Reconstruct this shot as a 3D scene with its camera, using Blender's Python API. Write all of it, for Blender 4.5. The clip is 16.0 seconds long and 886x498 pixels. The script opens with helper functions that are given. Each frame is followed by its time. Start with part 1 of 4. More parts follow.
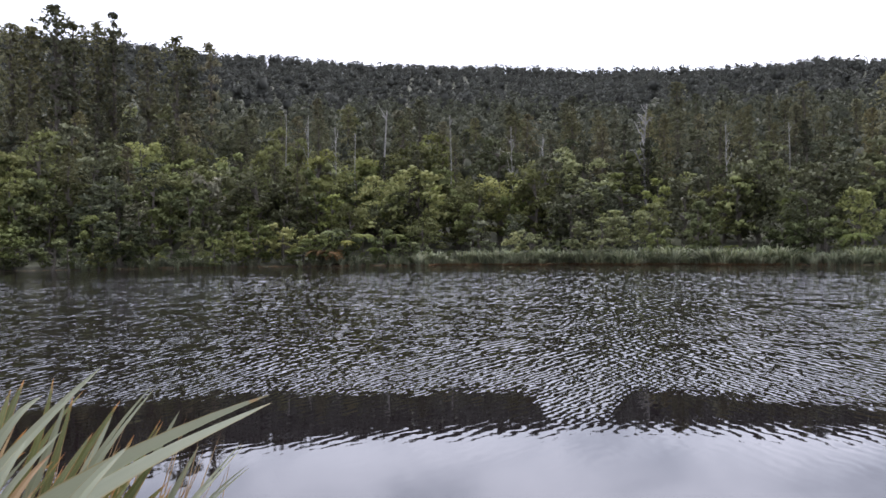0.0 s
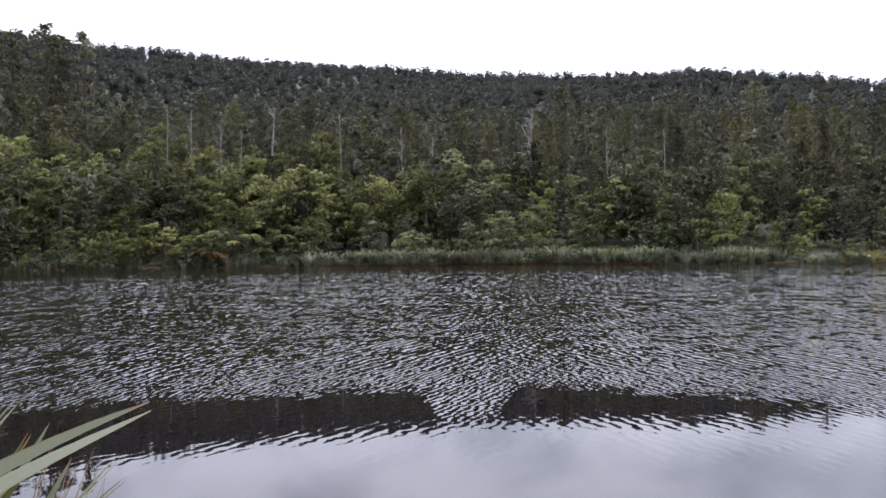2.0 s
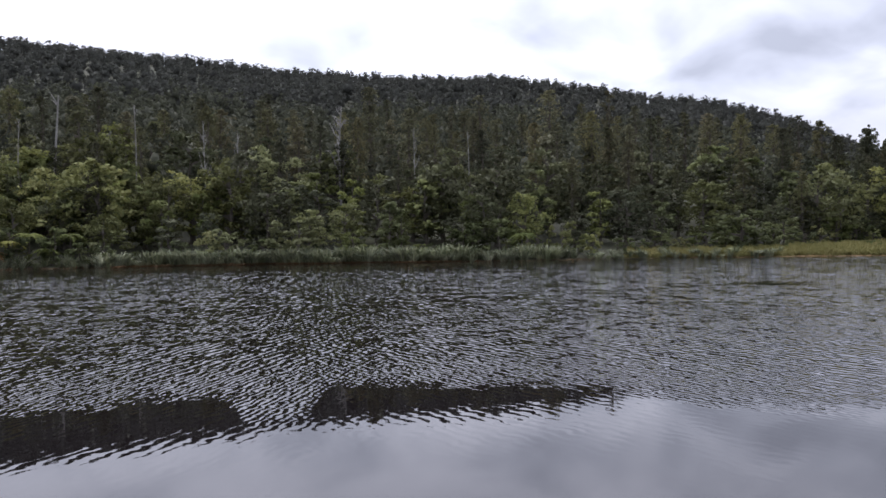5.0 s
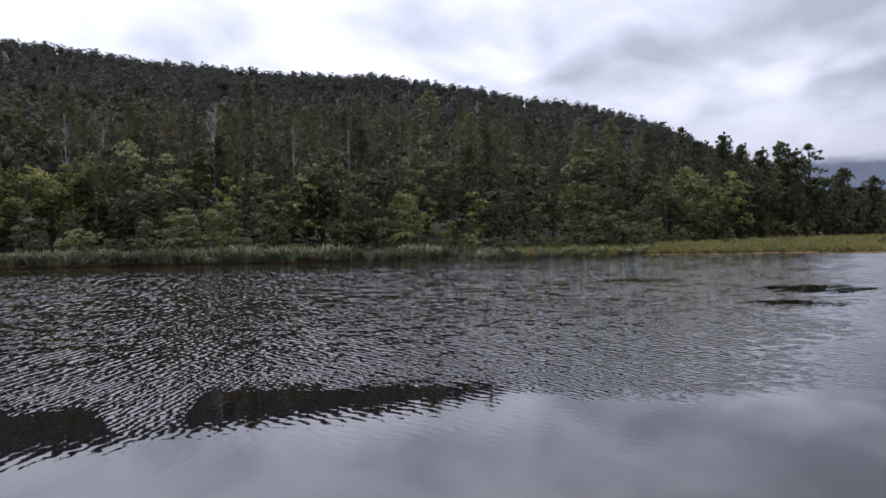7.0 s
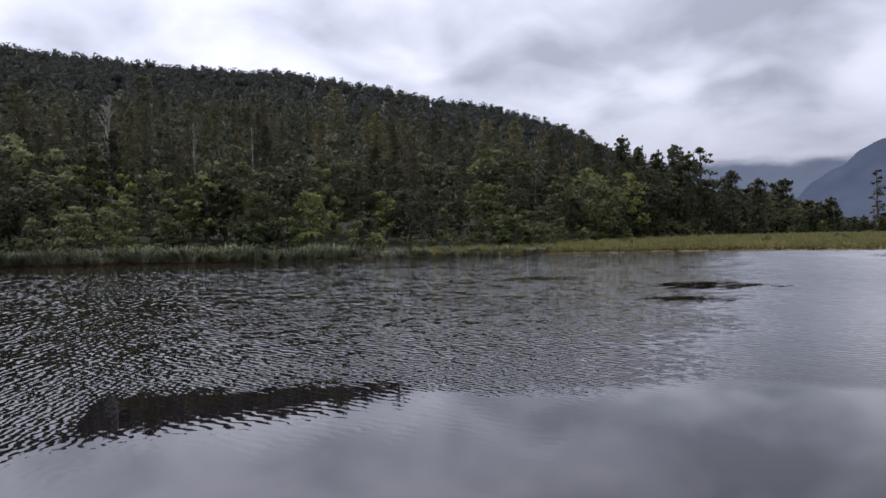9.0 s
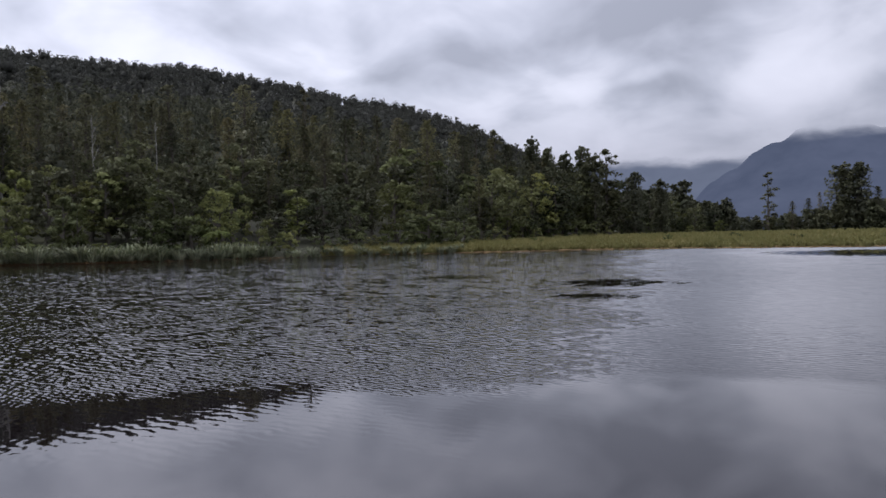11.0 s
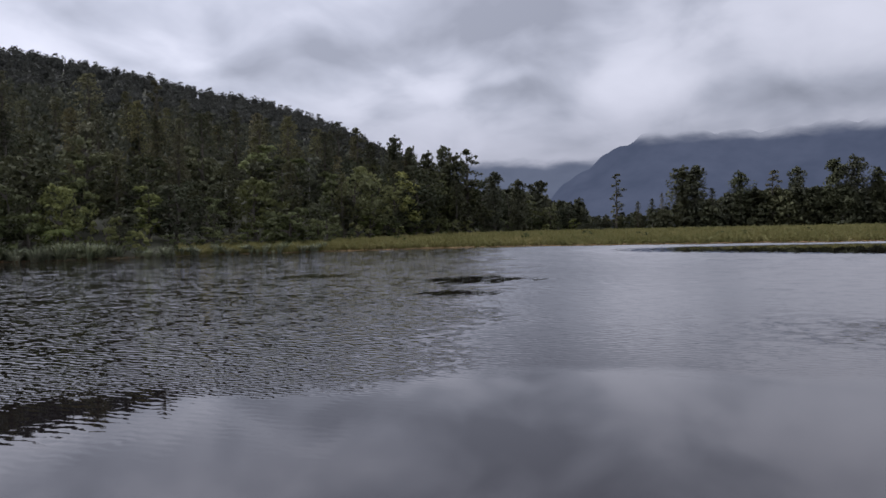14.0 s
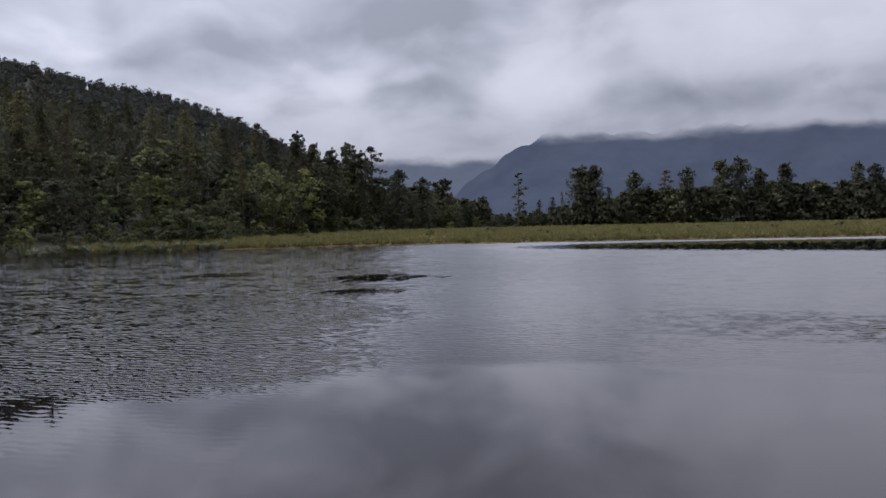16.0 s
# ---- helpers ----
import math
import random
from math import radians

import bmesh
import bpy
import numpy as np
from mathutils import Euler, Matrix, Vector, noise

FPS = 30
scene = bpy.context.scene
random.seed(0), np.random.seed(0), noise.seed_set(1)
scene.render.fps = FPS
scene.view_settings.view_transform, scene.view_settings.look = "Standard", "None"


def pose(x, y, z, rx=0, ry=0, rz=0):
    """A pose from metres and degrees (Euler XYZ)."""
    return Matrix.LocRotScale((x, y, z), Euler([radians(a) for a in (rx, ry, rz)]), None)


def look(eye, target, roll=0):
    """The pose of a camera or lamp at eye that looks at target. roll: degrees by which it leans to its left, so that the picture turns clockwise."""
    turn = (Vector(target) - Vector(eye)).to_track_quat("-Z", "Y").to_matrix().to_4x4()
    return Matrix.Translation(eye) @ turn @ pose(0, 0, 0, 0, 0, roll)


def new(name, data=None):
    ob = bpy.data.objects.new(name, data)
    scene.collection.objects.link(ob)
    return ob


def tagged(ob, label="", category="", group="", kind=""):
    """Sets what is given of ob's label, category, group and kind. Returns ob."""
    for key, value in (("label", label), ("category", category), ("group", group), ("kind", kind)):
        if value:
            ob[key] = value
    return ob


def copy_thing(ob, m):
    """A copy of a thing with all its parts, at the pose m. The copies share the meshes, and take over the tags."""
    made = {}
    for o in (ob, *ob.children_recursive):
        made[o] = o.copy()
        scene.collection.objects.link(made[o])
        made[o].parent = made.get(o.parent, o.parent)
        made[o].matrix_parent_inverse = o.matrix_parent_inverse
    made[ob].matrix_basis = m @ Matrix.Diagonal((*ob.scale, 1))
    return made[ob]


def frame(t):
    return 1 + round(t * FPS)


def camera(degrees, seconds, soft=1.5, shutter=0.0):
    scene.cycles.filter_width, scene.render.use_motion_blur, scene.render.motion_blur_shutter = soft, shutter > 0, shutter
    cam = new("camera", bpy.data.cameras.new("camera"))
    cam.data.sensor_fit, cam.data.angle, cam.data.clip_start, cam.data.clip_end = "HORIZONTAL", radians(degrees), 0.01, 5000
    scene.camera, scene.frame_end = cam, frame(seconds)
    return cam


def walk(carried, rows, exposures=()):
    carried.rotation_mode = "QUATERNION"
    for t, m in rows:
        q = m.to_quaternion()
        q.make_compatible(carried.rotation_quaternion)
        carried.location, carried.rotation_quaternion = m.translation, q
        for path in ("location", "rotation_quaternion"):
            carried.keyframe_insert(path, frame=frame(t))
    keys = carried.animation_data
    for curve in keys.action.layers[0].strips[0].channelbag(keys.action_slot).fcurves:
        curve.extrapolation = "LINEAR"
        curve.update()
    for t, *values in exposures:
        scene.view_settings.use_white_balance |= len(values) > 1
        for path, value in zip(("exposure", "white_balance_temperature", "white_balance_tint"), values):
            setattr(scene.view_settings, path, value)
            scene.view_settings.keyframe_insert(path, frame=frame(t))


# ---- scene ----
# ======== camera: stands on the bank and turns to its right ========
EYE = 2.3
cam = camera(60.42, 16.0, soft=1.5, shutter=0.4)
ROWS = [
    (0.0, 0.0, -0.134, 0.521), (0.5, -2.05, -0.151, 0.512), (1.0, -4.244, -0.17, 0.553), (1.5, -6.05, -0.184, 0.585),
    (2.0, -8.243, -0.194, 0.604), (2.5, -10.255, -0.221, 0.645), (3.0, -12.656, -0.256, 0.679), (3.5, -15.366, -0.297, 0.71),
    (4.0, -18.029, -0.357, 0.766), (6.5, -28.974, -0.568, 0.94), (7.0, -31.471, -0.625, 0.955), (7.5, -33.726, -0.685, 0.986),
    (8.0, -35.719, -0.727, 1.013), (8.5, -37.282, -0.765, 1.023), (9.0, -38.463, -0.799, 1.03), (11.5, -46.763, -1.03, 1.11),
    (12.0, -48.381, -1.083, 1.11), (12.5, -50.103, -1.122, 1.123), (13.0, -51.873, -1.169, 1.13), (13.5, -53.513, -1.222, 1.135),
    (14.0, -55.321, -1.304, 1.16), (14.5, -57.079, -1.379, 1.168), (15.0, -58.983, -1.462, 1.18), (15.5, -60.718, -1.535, 1.181),
    (16.0, -62.48, -1.615, 1.183),
]
EXPOSURES = [(0.0, 1.05), (2.0, 0.95), (4, 0.62), (7, 0.25), (9, 0.1), (12, -0.04), (16.0, -0.24)]
walk(cam, [(t, pose(0, 0, EYE, 90 + pitch, roll, yaw)) for t, yaw, pitch, roll in ROWS], EXPOSURES)

# ======== sky and sun ========
world = bpy.data.worlds.new("overcast_sky")
scene.world = world
world.use_nodes = True


class Nodes:
    """Small helper to wire shader nodes."""

    def __init__(self, tree):
        self.tree = tree
        tree.nodes.clear()

    def add(self, kind, links=None, **props):
        n = self.tree.nodes.new(kind)
        for k, v in props.items():
            setattr(n, k, v)
        for k, v in (links or {}).items():
            s = n.inputs[k]
            if hasattr(v, "is_output"):
                self.tree.links.new(v, s)
            else:
                s.default_value = v
        return n

    def math(self, op, a, b=0.0, c=0.0, clamp=False):
        return self.add("ShaderNodeMath", {0: a, 1: b, 2: c}, operation=op, use_clamp=clamp).outputs[0]

    def ramp(self, fac, stops, mode="LINEAR"):
        n = self.add("ShaderNodeValToRGB", {0: fac})
        n.color_ramp.interpolation = mode
        e = n.color_ramp.elements
        while len(e) < len(stops):
            e.new(0.5)
        for el, (p, col) in zip(e, stops):
            el.position = p
            el.color = (*col, 1) if len(col) == 3 else col
        return n.outputs[0]

    def smooth(self, x, lo, hi, a=0.0, b=1.0):
        return self.add("ShaderNodeMapRange", {0: x, 1: lo, 2: hi, 3: a, 4: b}, interpolation_type="SMOOTHSTEP").outputs[0]

    def noise(self, vec, scale, detail=2.0, rough=0.5, distort=0.0):
        return self.add("ShaderNodeTexNoise", {"Vector": vec, "Scale": scale, "Detail": detail, "Roughness": rough, "Distortion": distort})

    def mix(self, fac, a, b, blend="MIX"):
        n = self.add("ShaderNodeMix", data_type="RGBA", blend_type=blend)
        for sock, v in ((n.inputs[0], fac), (n.inputs[6], a), (n.inputs[7], b)):
            if hasattr(v, "is_output"):
                self.tree.links.new(v, sock)
            else:
                sock.default_value = v if not isinstance(v, tuple) or len(v) == 4 else (*v, 1)
        return n.outputs[2]


SUN_AZ, SUN_EL = 4.0, 60.0
w = Nodes(world.node_tree)
sky = w.add("ShaderNodeTexSky", sky_type="NISHITA", sun_disc=False, sun_elevation=radians(SUN_EL), sun_rotation=radians(SUN_AZ))
direction = w.add("ShaderNodeTexCoord").outputs["Generated"]
sep = w.add("ShaderNodeSeparateXYZ", {0: direction})
up = w.math("MAXIMUM", sep.outputs[2], 0.0)
flat = w.math("ADD", up, 0.38)
plane = w.add("ShaderNodeCombineXYZ", {0: w.math("DIVIDE", sep.outputs[0], flat), 1: w.math("DIVIDE", sep.outputs[1], flat), 2: 0.0}).outputs[0]
big = w.noise(plane, 1.3, 2.0, 0.45, 0.2).outputs[0]
fine = w.noise(plane, 4.2, 4.0, 0.5, 0.3).outputs[0]
warp = w.noise(plane, 3.0, 2.0, 0.45, 0.0)
cloud = w.math("ADD", w.math("MULTIPLY", big, 0.55), w.math("MULTIPLY", fine, 0.45))
# the larger clouds: bearing, slope, half widths, how bright; their edges are drawn out by the wind
torn = w.add("ShaderNodeSeparateColor", {0: warp.outputs["Color"]})
level = w.math("SQRT", w.math("ADD", w.math("MULTIPLY", sep.outputs[0], sep.outputs[0]), w.math("MULTIPLY", sep.outputs[1], sep.outputs[1])))
bearing = w.math("ADD", w.math("MULTIPLY", w.math("ARCTAN2", sep.outputs[0], sep.outputs[1]), 57.29578), w.math("MULTIPLY", w.math("SUBTRACT", torn.outputs[0], 0.5), 16.0))
slope = w.math("ADD", w.math("DIVIDE", up, w.math("MAXIMUM", level, 0.05)), w.math("MULTIPLY", w.math("SUBTRACT", torn.outputs[1], 0.5), 0.16))
CLOUDS = [
    (28, 0.33, 20, 0.13, 0.1), (48, 0.19, 6.5, 0.05, -0.10), (53, 0.255, 6, 0.04, -0.07), (56, 0.205, 3.2, 0.035, 0.17),
    (61.5, 0.215, 4, 0.055, -0.10), (62, 0.31, 13, 0.055, -0.06), (72, 0.20, 5.5, 0.07, 0.17), (78.5, 0.30, 7, 0.04, -0.08),
    (87, 0.22, 8, 0.05, 0.2), (90, 0.31, 6, 0.07, 0.24), (81, 0.165, 8, 0.025, -0.06), (70, 0.38, 17, 0.06, -0.08), (40, 0.185, 4, 0.03, -0.05), (40, 0.2, 9, 0.06, -0.04),
]
for at, high, wide, tall, bright in CLOUDS:
    ua, ub = w.math("DIVIDE", w.math("SUBTRACT", bearing, at), wide), w.math("DIVIDE", w.math("SUBTRACT", slope, high), tall)
    reach = w.math("ADD", w.math("MULTIPLY", ua, ua), w.math("MULTIPLY", ub, ub))
    cloud = w.math("ADD", cloud, w.smooth(reach, 0.0, 2.6, 0.72 * bright, 0.0))
cloud_colour = w.ramp(cloud, [(0.34, (0.395, 0.415, 0.515)), (0.44, (0.565, 0.59, 0.72)), (0.54, (0.765, 0.785, 0.935)), (0.68, (0.91, 0.925, 1.09))])
# brighter round the veiled sun, paler low down
sun_way = (math.sin(radians(SUN_AZ)) * math.cos(radians(SUN_EL)), math.cos(radians(SUN_AZ)) * math.cos(radians(SUN_EL)), math.sin(radians(SUN_EL)))
toward = w.add("ShaderNodeVectorMath", {0: direction, 1: sun_way}, operation="DOT_PRODUCT").outputs["Value"]
glow = w.smooth(toward, 0.1, 1.0, 0.8, 1.38)
veiled = w.mix(1.0, cloud_colour, w.add("ShaderNodeCombineColor", {0: glow, 1: glow, 2: glow}).outputs[0], "MULTIPLY")
# an overcast sky is brightest overhead
zenith = w.smooth(up, 0.42, 0.95, 1.0, 2.3)
veiled = w.mix(1.0, veiled, w.add("ShaderNodeCombineColor", {0: zenith, 1: zenith, 2: zenith}).outputs[0], "MULTIPLY")
low = w.smooth(up, 0.07, 0.2, 0.7, 1.0)
veiled = w.mix(1.0, veiled, w.add("ShaderNodeCombineColor", {0: low, 1: low, 2: w.math("POWER", low, 0.9)}).outputs[0], "MULTIPLY")
veil = w.mix(0.93, w.mix(1.0, sky.outputs[0], (0.1, 0.1, 0.1), "MULTIPLY"), veiled)
back = w.add("ShaderNodeBackground", {0: veil, 1: 1.0})
w.add("ShaderNodeOutputWorld", {0: back.outputs[0]})

sun = new("sun", bpy.data.lights.new("sun", "SUN"))
sun.data.energy, sun.data.angle, sun.data.color = 1.5, radians(45), (1.0, 0.97, 0.92)
sun.matrix_world = look((0, 0, 60), tuple(-60 * c for c in sun_way[:2]) + (60 - 60 * sun_way[2],))

# ======== materials ========
def material(name):
    m = bpy.data.materials.new(name)
    m.use_nodes = True
    return m, Nodes(m.node_tree)


def finish(n, shader):
    n.add("ShaderNodeOutputMaterial", {0: shader})


def leaf_material(name, stops, patch=0.25, gloss=0.65, lucent=0.25, per_tree=0.75, each_leaf=0.07):
    """Foliage: the hue runs from tree to tree, from clump to clump and from leaf to leaf."""
    m, n = material(name)
    tree = n.add("ShaderNodeObjectInfo").outputs["Random"]
    leaf = n.add("ShaderNodeNewGeometry").outputs["Random Per Island"]
    where = n.add("ShaderNodeTexCoord").outputs["Object"]
    clump = n.noise(where, patch, 3.0, 0.6).outputs[0]
    hue = n.math("ADD", n.math("MULTIPLY", tree, per_tree), n.math("ADD", n.math("MULTIPLY", n.math("SUBTRACT", clump, 0.3), 1.0 - 0.5 * per_tree), n.math("MULTIPLY", leaf, each_leaf)))
    col = n.ramp(n.math("MULTIPLY", hue, 0.9, clamp=True), stops)
    # some trees are paler, some darker, whatever their hue
    value = n.math("ADD", 0.62, n.math("MULTIPLY", n.math("FRACT", n.math("MULTIPLY", tree, 37.7)), 0.62))
    col = n.mix(1.0, col, n.add("ShaderNodeCombineColor", {0: value, 1: value, 2: value}).outputs[0], "MULTIPLY")
    # and some greyer, some fresher
    dull = n.math("MULTIPLY", n.math("FRACT", n.math("MULTIPLY", tree, 91.3)), 0.35 if per_tree else 0.15)
    grey = n.add("ShaderNodeHueSaturation", {"Hue": 0.5, "Saturation": 0.25, "Value": 1.05, "Fac": 1.0, "Color": col}).outputs[0]
    col = n.mix(dull, col, grey)
    bs = n.add("ShaderNodeBsdfPrincipled", {"Base Color": col, "Roughness": gloss, "Specular IOR Level": 0.12})
    tr = n.add("ShaderNodeBsdfTranslucent", {"Color": col})
    finish(n, n.add("ShaderNodeMixShader", {0: lucent, 1: bs.outputs[0], 2: tr.outputs[0]}).outputs[0])
    return m


broad_leaf = leaf_material("broadleaf_foliage", [(0.0, (0.049, 0.055, 0.022)), (0.35, (0.109, 0.113, 0.04)), (0.65, (0.163, 0.177, 0.055)), (1.0, (0.241, 0.232, 0.068))], lucent=0.42)
dark_leaf = leaf_material("conifer_foliage", [(0.0, (0.041, 0.046, 0.026)), (0.35, (0.083, 0.084, 0.04)), (0.7, (0.13, 0.123, 0.054)), (1.0, (0.205, 0.166, 0.087))], lucent=0.42)
belt_leaf = leaf_material("belt_foliage", [(0.0, (0.076, 0.083, 0.048)), (0.35, (0.108, 0.115, 0.062)), (0.7, (0.14, 0.143, 0.072)), (1.0, (0.175, 0.168, 0.09))], lucent=0.35, per_tree=0.5)
shrub_leaf = leaf_material("shrub_foliage", [(0.0, (0.044, 0.055, 0.023)), (0.4, (0.094, 0.111, 0.037)), (0.7, (0.165, 0.18, 0.056)), (1.0, (0.27, 0.242, 0.085))], lucent=0.42)
grey_leaf = leaf_material("grey_foliage", [(0.0, (0.062, 0.064, 0.036)), (0.5, (0.12, 0.125, 0.07)), (1.0, (0.222, 0.202, 0.132))], lucent=0.3)
# haze is painted into the far leaf colours, greyest on the ridge
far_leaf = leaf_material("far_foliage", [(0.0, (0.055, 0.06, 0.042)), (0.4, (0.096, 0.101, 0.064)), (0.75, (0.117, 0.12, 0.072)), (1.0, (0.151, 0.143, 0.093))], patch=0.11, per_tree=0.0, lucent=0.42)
hazy_ridge_leaf = leaf_material("hazy_ridge_foliage", [(0.0, (0.046, 0.048, 0.041)), (0.4, (0.065, 0.068, 0.058)), (0.75, (0.084, 0.087, 0.069)), (1.0, (0.106, 0.106, 0.087))], patch=0.09, per_tree=0.0, lucent=0.42)
young_leaf = leaf_material("young_foliage", [(0.0, (0.072, 0.089, 0.031)), (0.4, (0.144, 0.166, 0.052)), (0.75, (0.204, 0.226, 0.067)), (1.0, (0.234, 0.231, 0.077))], lucent=0.45)
# darker copy of the broadleaf foliage, dims the wood towards the right
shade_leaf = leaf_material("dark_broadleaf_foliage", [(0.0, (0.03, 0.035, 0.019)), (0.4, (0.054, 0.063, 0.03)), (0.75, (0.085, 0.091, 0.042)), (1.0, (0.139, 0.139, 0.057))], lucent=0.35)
fern_leaf = leaf_material("fern_foliage", [(0.0, (0.073, 0.097, 0.020)), (0.5, (0.138, 0.154, 0.028)), (1.0, (0.243, 0.203, 0.041))], lucent=0.35)
flax_leaf = leaf_material("flax_blades", [(0.0, (0.05, 0.062, 0.03)), (0.35, (0.13, 0.15, 0.08)), (0.7, (0.26, 0.275, 0.165)), (1.0, (0.42, 0.4, 0.25))], patch=0.6, gloss=0.4, per_tree=0.25, each_leaf=0.5)
dry_fern_leaf = leaf_material("dry_fern_foliage", [(0.0, (0.12, 0.075, 0.03)), (0.5, (0.2, 0.115, 0.04)), (1.0, (0.24, 0.17, 0.06))], lucent=0.35)
litter_leaf = leaf_material("dry_flax_litter", [(0.0, (0.1, 0.06, 0.03)), (0.5, (0.2, 0.115, 0.045)), (1.0, (0.3, 0.19, 0.08))], patch=0.4, gloss=0.8, per_tree=0.0)
sedge_leaf = leaf_material("sedge_blades", [(0.0, (0.121, 0.124, 0.041)), (0.4, (0.194, 0.176, 0.062)), (0.75, (0.285, 0.235, 0.098)), (1.0, (0.401, 0.294, 0.133))], patch=0.12, gloss=0.6, per_tree=0.0, each_leaf=0.3)


def bark_material(name, dark, light):
    m, n = material(name)
    where = n.add("ShaderNodeTexCoord").outputs["Object"]
    streak = n.add("ShaderNodeMapping", {"Vector": where, "Scale": (3.0, 3.0, 0.5)}).outputs[0]
    v = n.noise(streak, 2.5, 5.0, 0.65).outputs[0]
    col = n.ramp(v, [(0.3, dark), (0.7, light)])
    bump = n.add("ShaderNodeBump", {"Height": v, "Strength": 0.5, "Distance": 0.05})
    finish(n, n.add("ShaderNodeBsdfPrincipled", {"Base Color": col, "Roughness": 0.9, "Normal": bump.outputs[0]}).outputs[0])
    return m


bark = bark_material("bark", (0.035, 0.028, 0.02), (0.13, 0.115, 0.095))
dead_wood = bark_material("dead_wood", (0.11, 0.105, 0.095), (0.3, 0.29, 0.27))


def ground_material():
    m, n = material("ground")
    where = n.add("ShaderNodeTexCoord").outputs["Object"]
    v = n.noise(where, 0.15, 6.0, 0.65).outputs[0]
    g = n.noise(where, 3.0, 4.0, 0.6).outputs[0]
    soil = n.ramp(v, [(0.3, (0.02, 0.019, 0.011)), (0.55, (0.035, 0.036, 0.018)), (0.75, (0.06, 0.06, 0.026))])
    z = n.add("ShaderNodeSeparateXYZ", {0: where}).outputs[2]
    flat = n.add("ShaderNodeSeparateXYZ", {0: where})
    side = n.math("MULTIPLY", n.math("ARCTAN2", flat.outputs[0], flat.outputs[1]), 57.29578)
    beach = n.smooth(side, 38.0, 46.0, 0.16, -0.02)
    z = n.math("ADD", z, beach)
    mud = n.smooth(n.math("ADD", z, n.math("MULTIPLY", n.math("SUBTRACT", g, 0.5), 0.3)), 0.10, 0.22)
    col = n.mix(mud, n.mix(g, (0.13, 0.075, 0.03), (0.22, 0.14, 0.06)), soil)
    bump = n.add("ShaderNodeBump", {"Height": g, "Strength": 0.6, "Distance": 0.08})
    finish(n, n.add("ShaderNodeBsdfPrincipled", {"Base Color": col, "Roughness": 0.95, "Normal": bump.outputs[0]}).outputs[0])
    return m


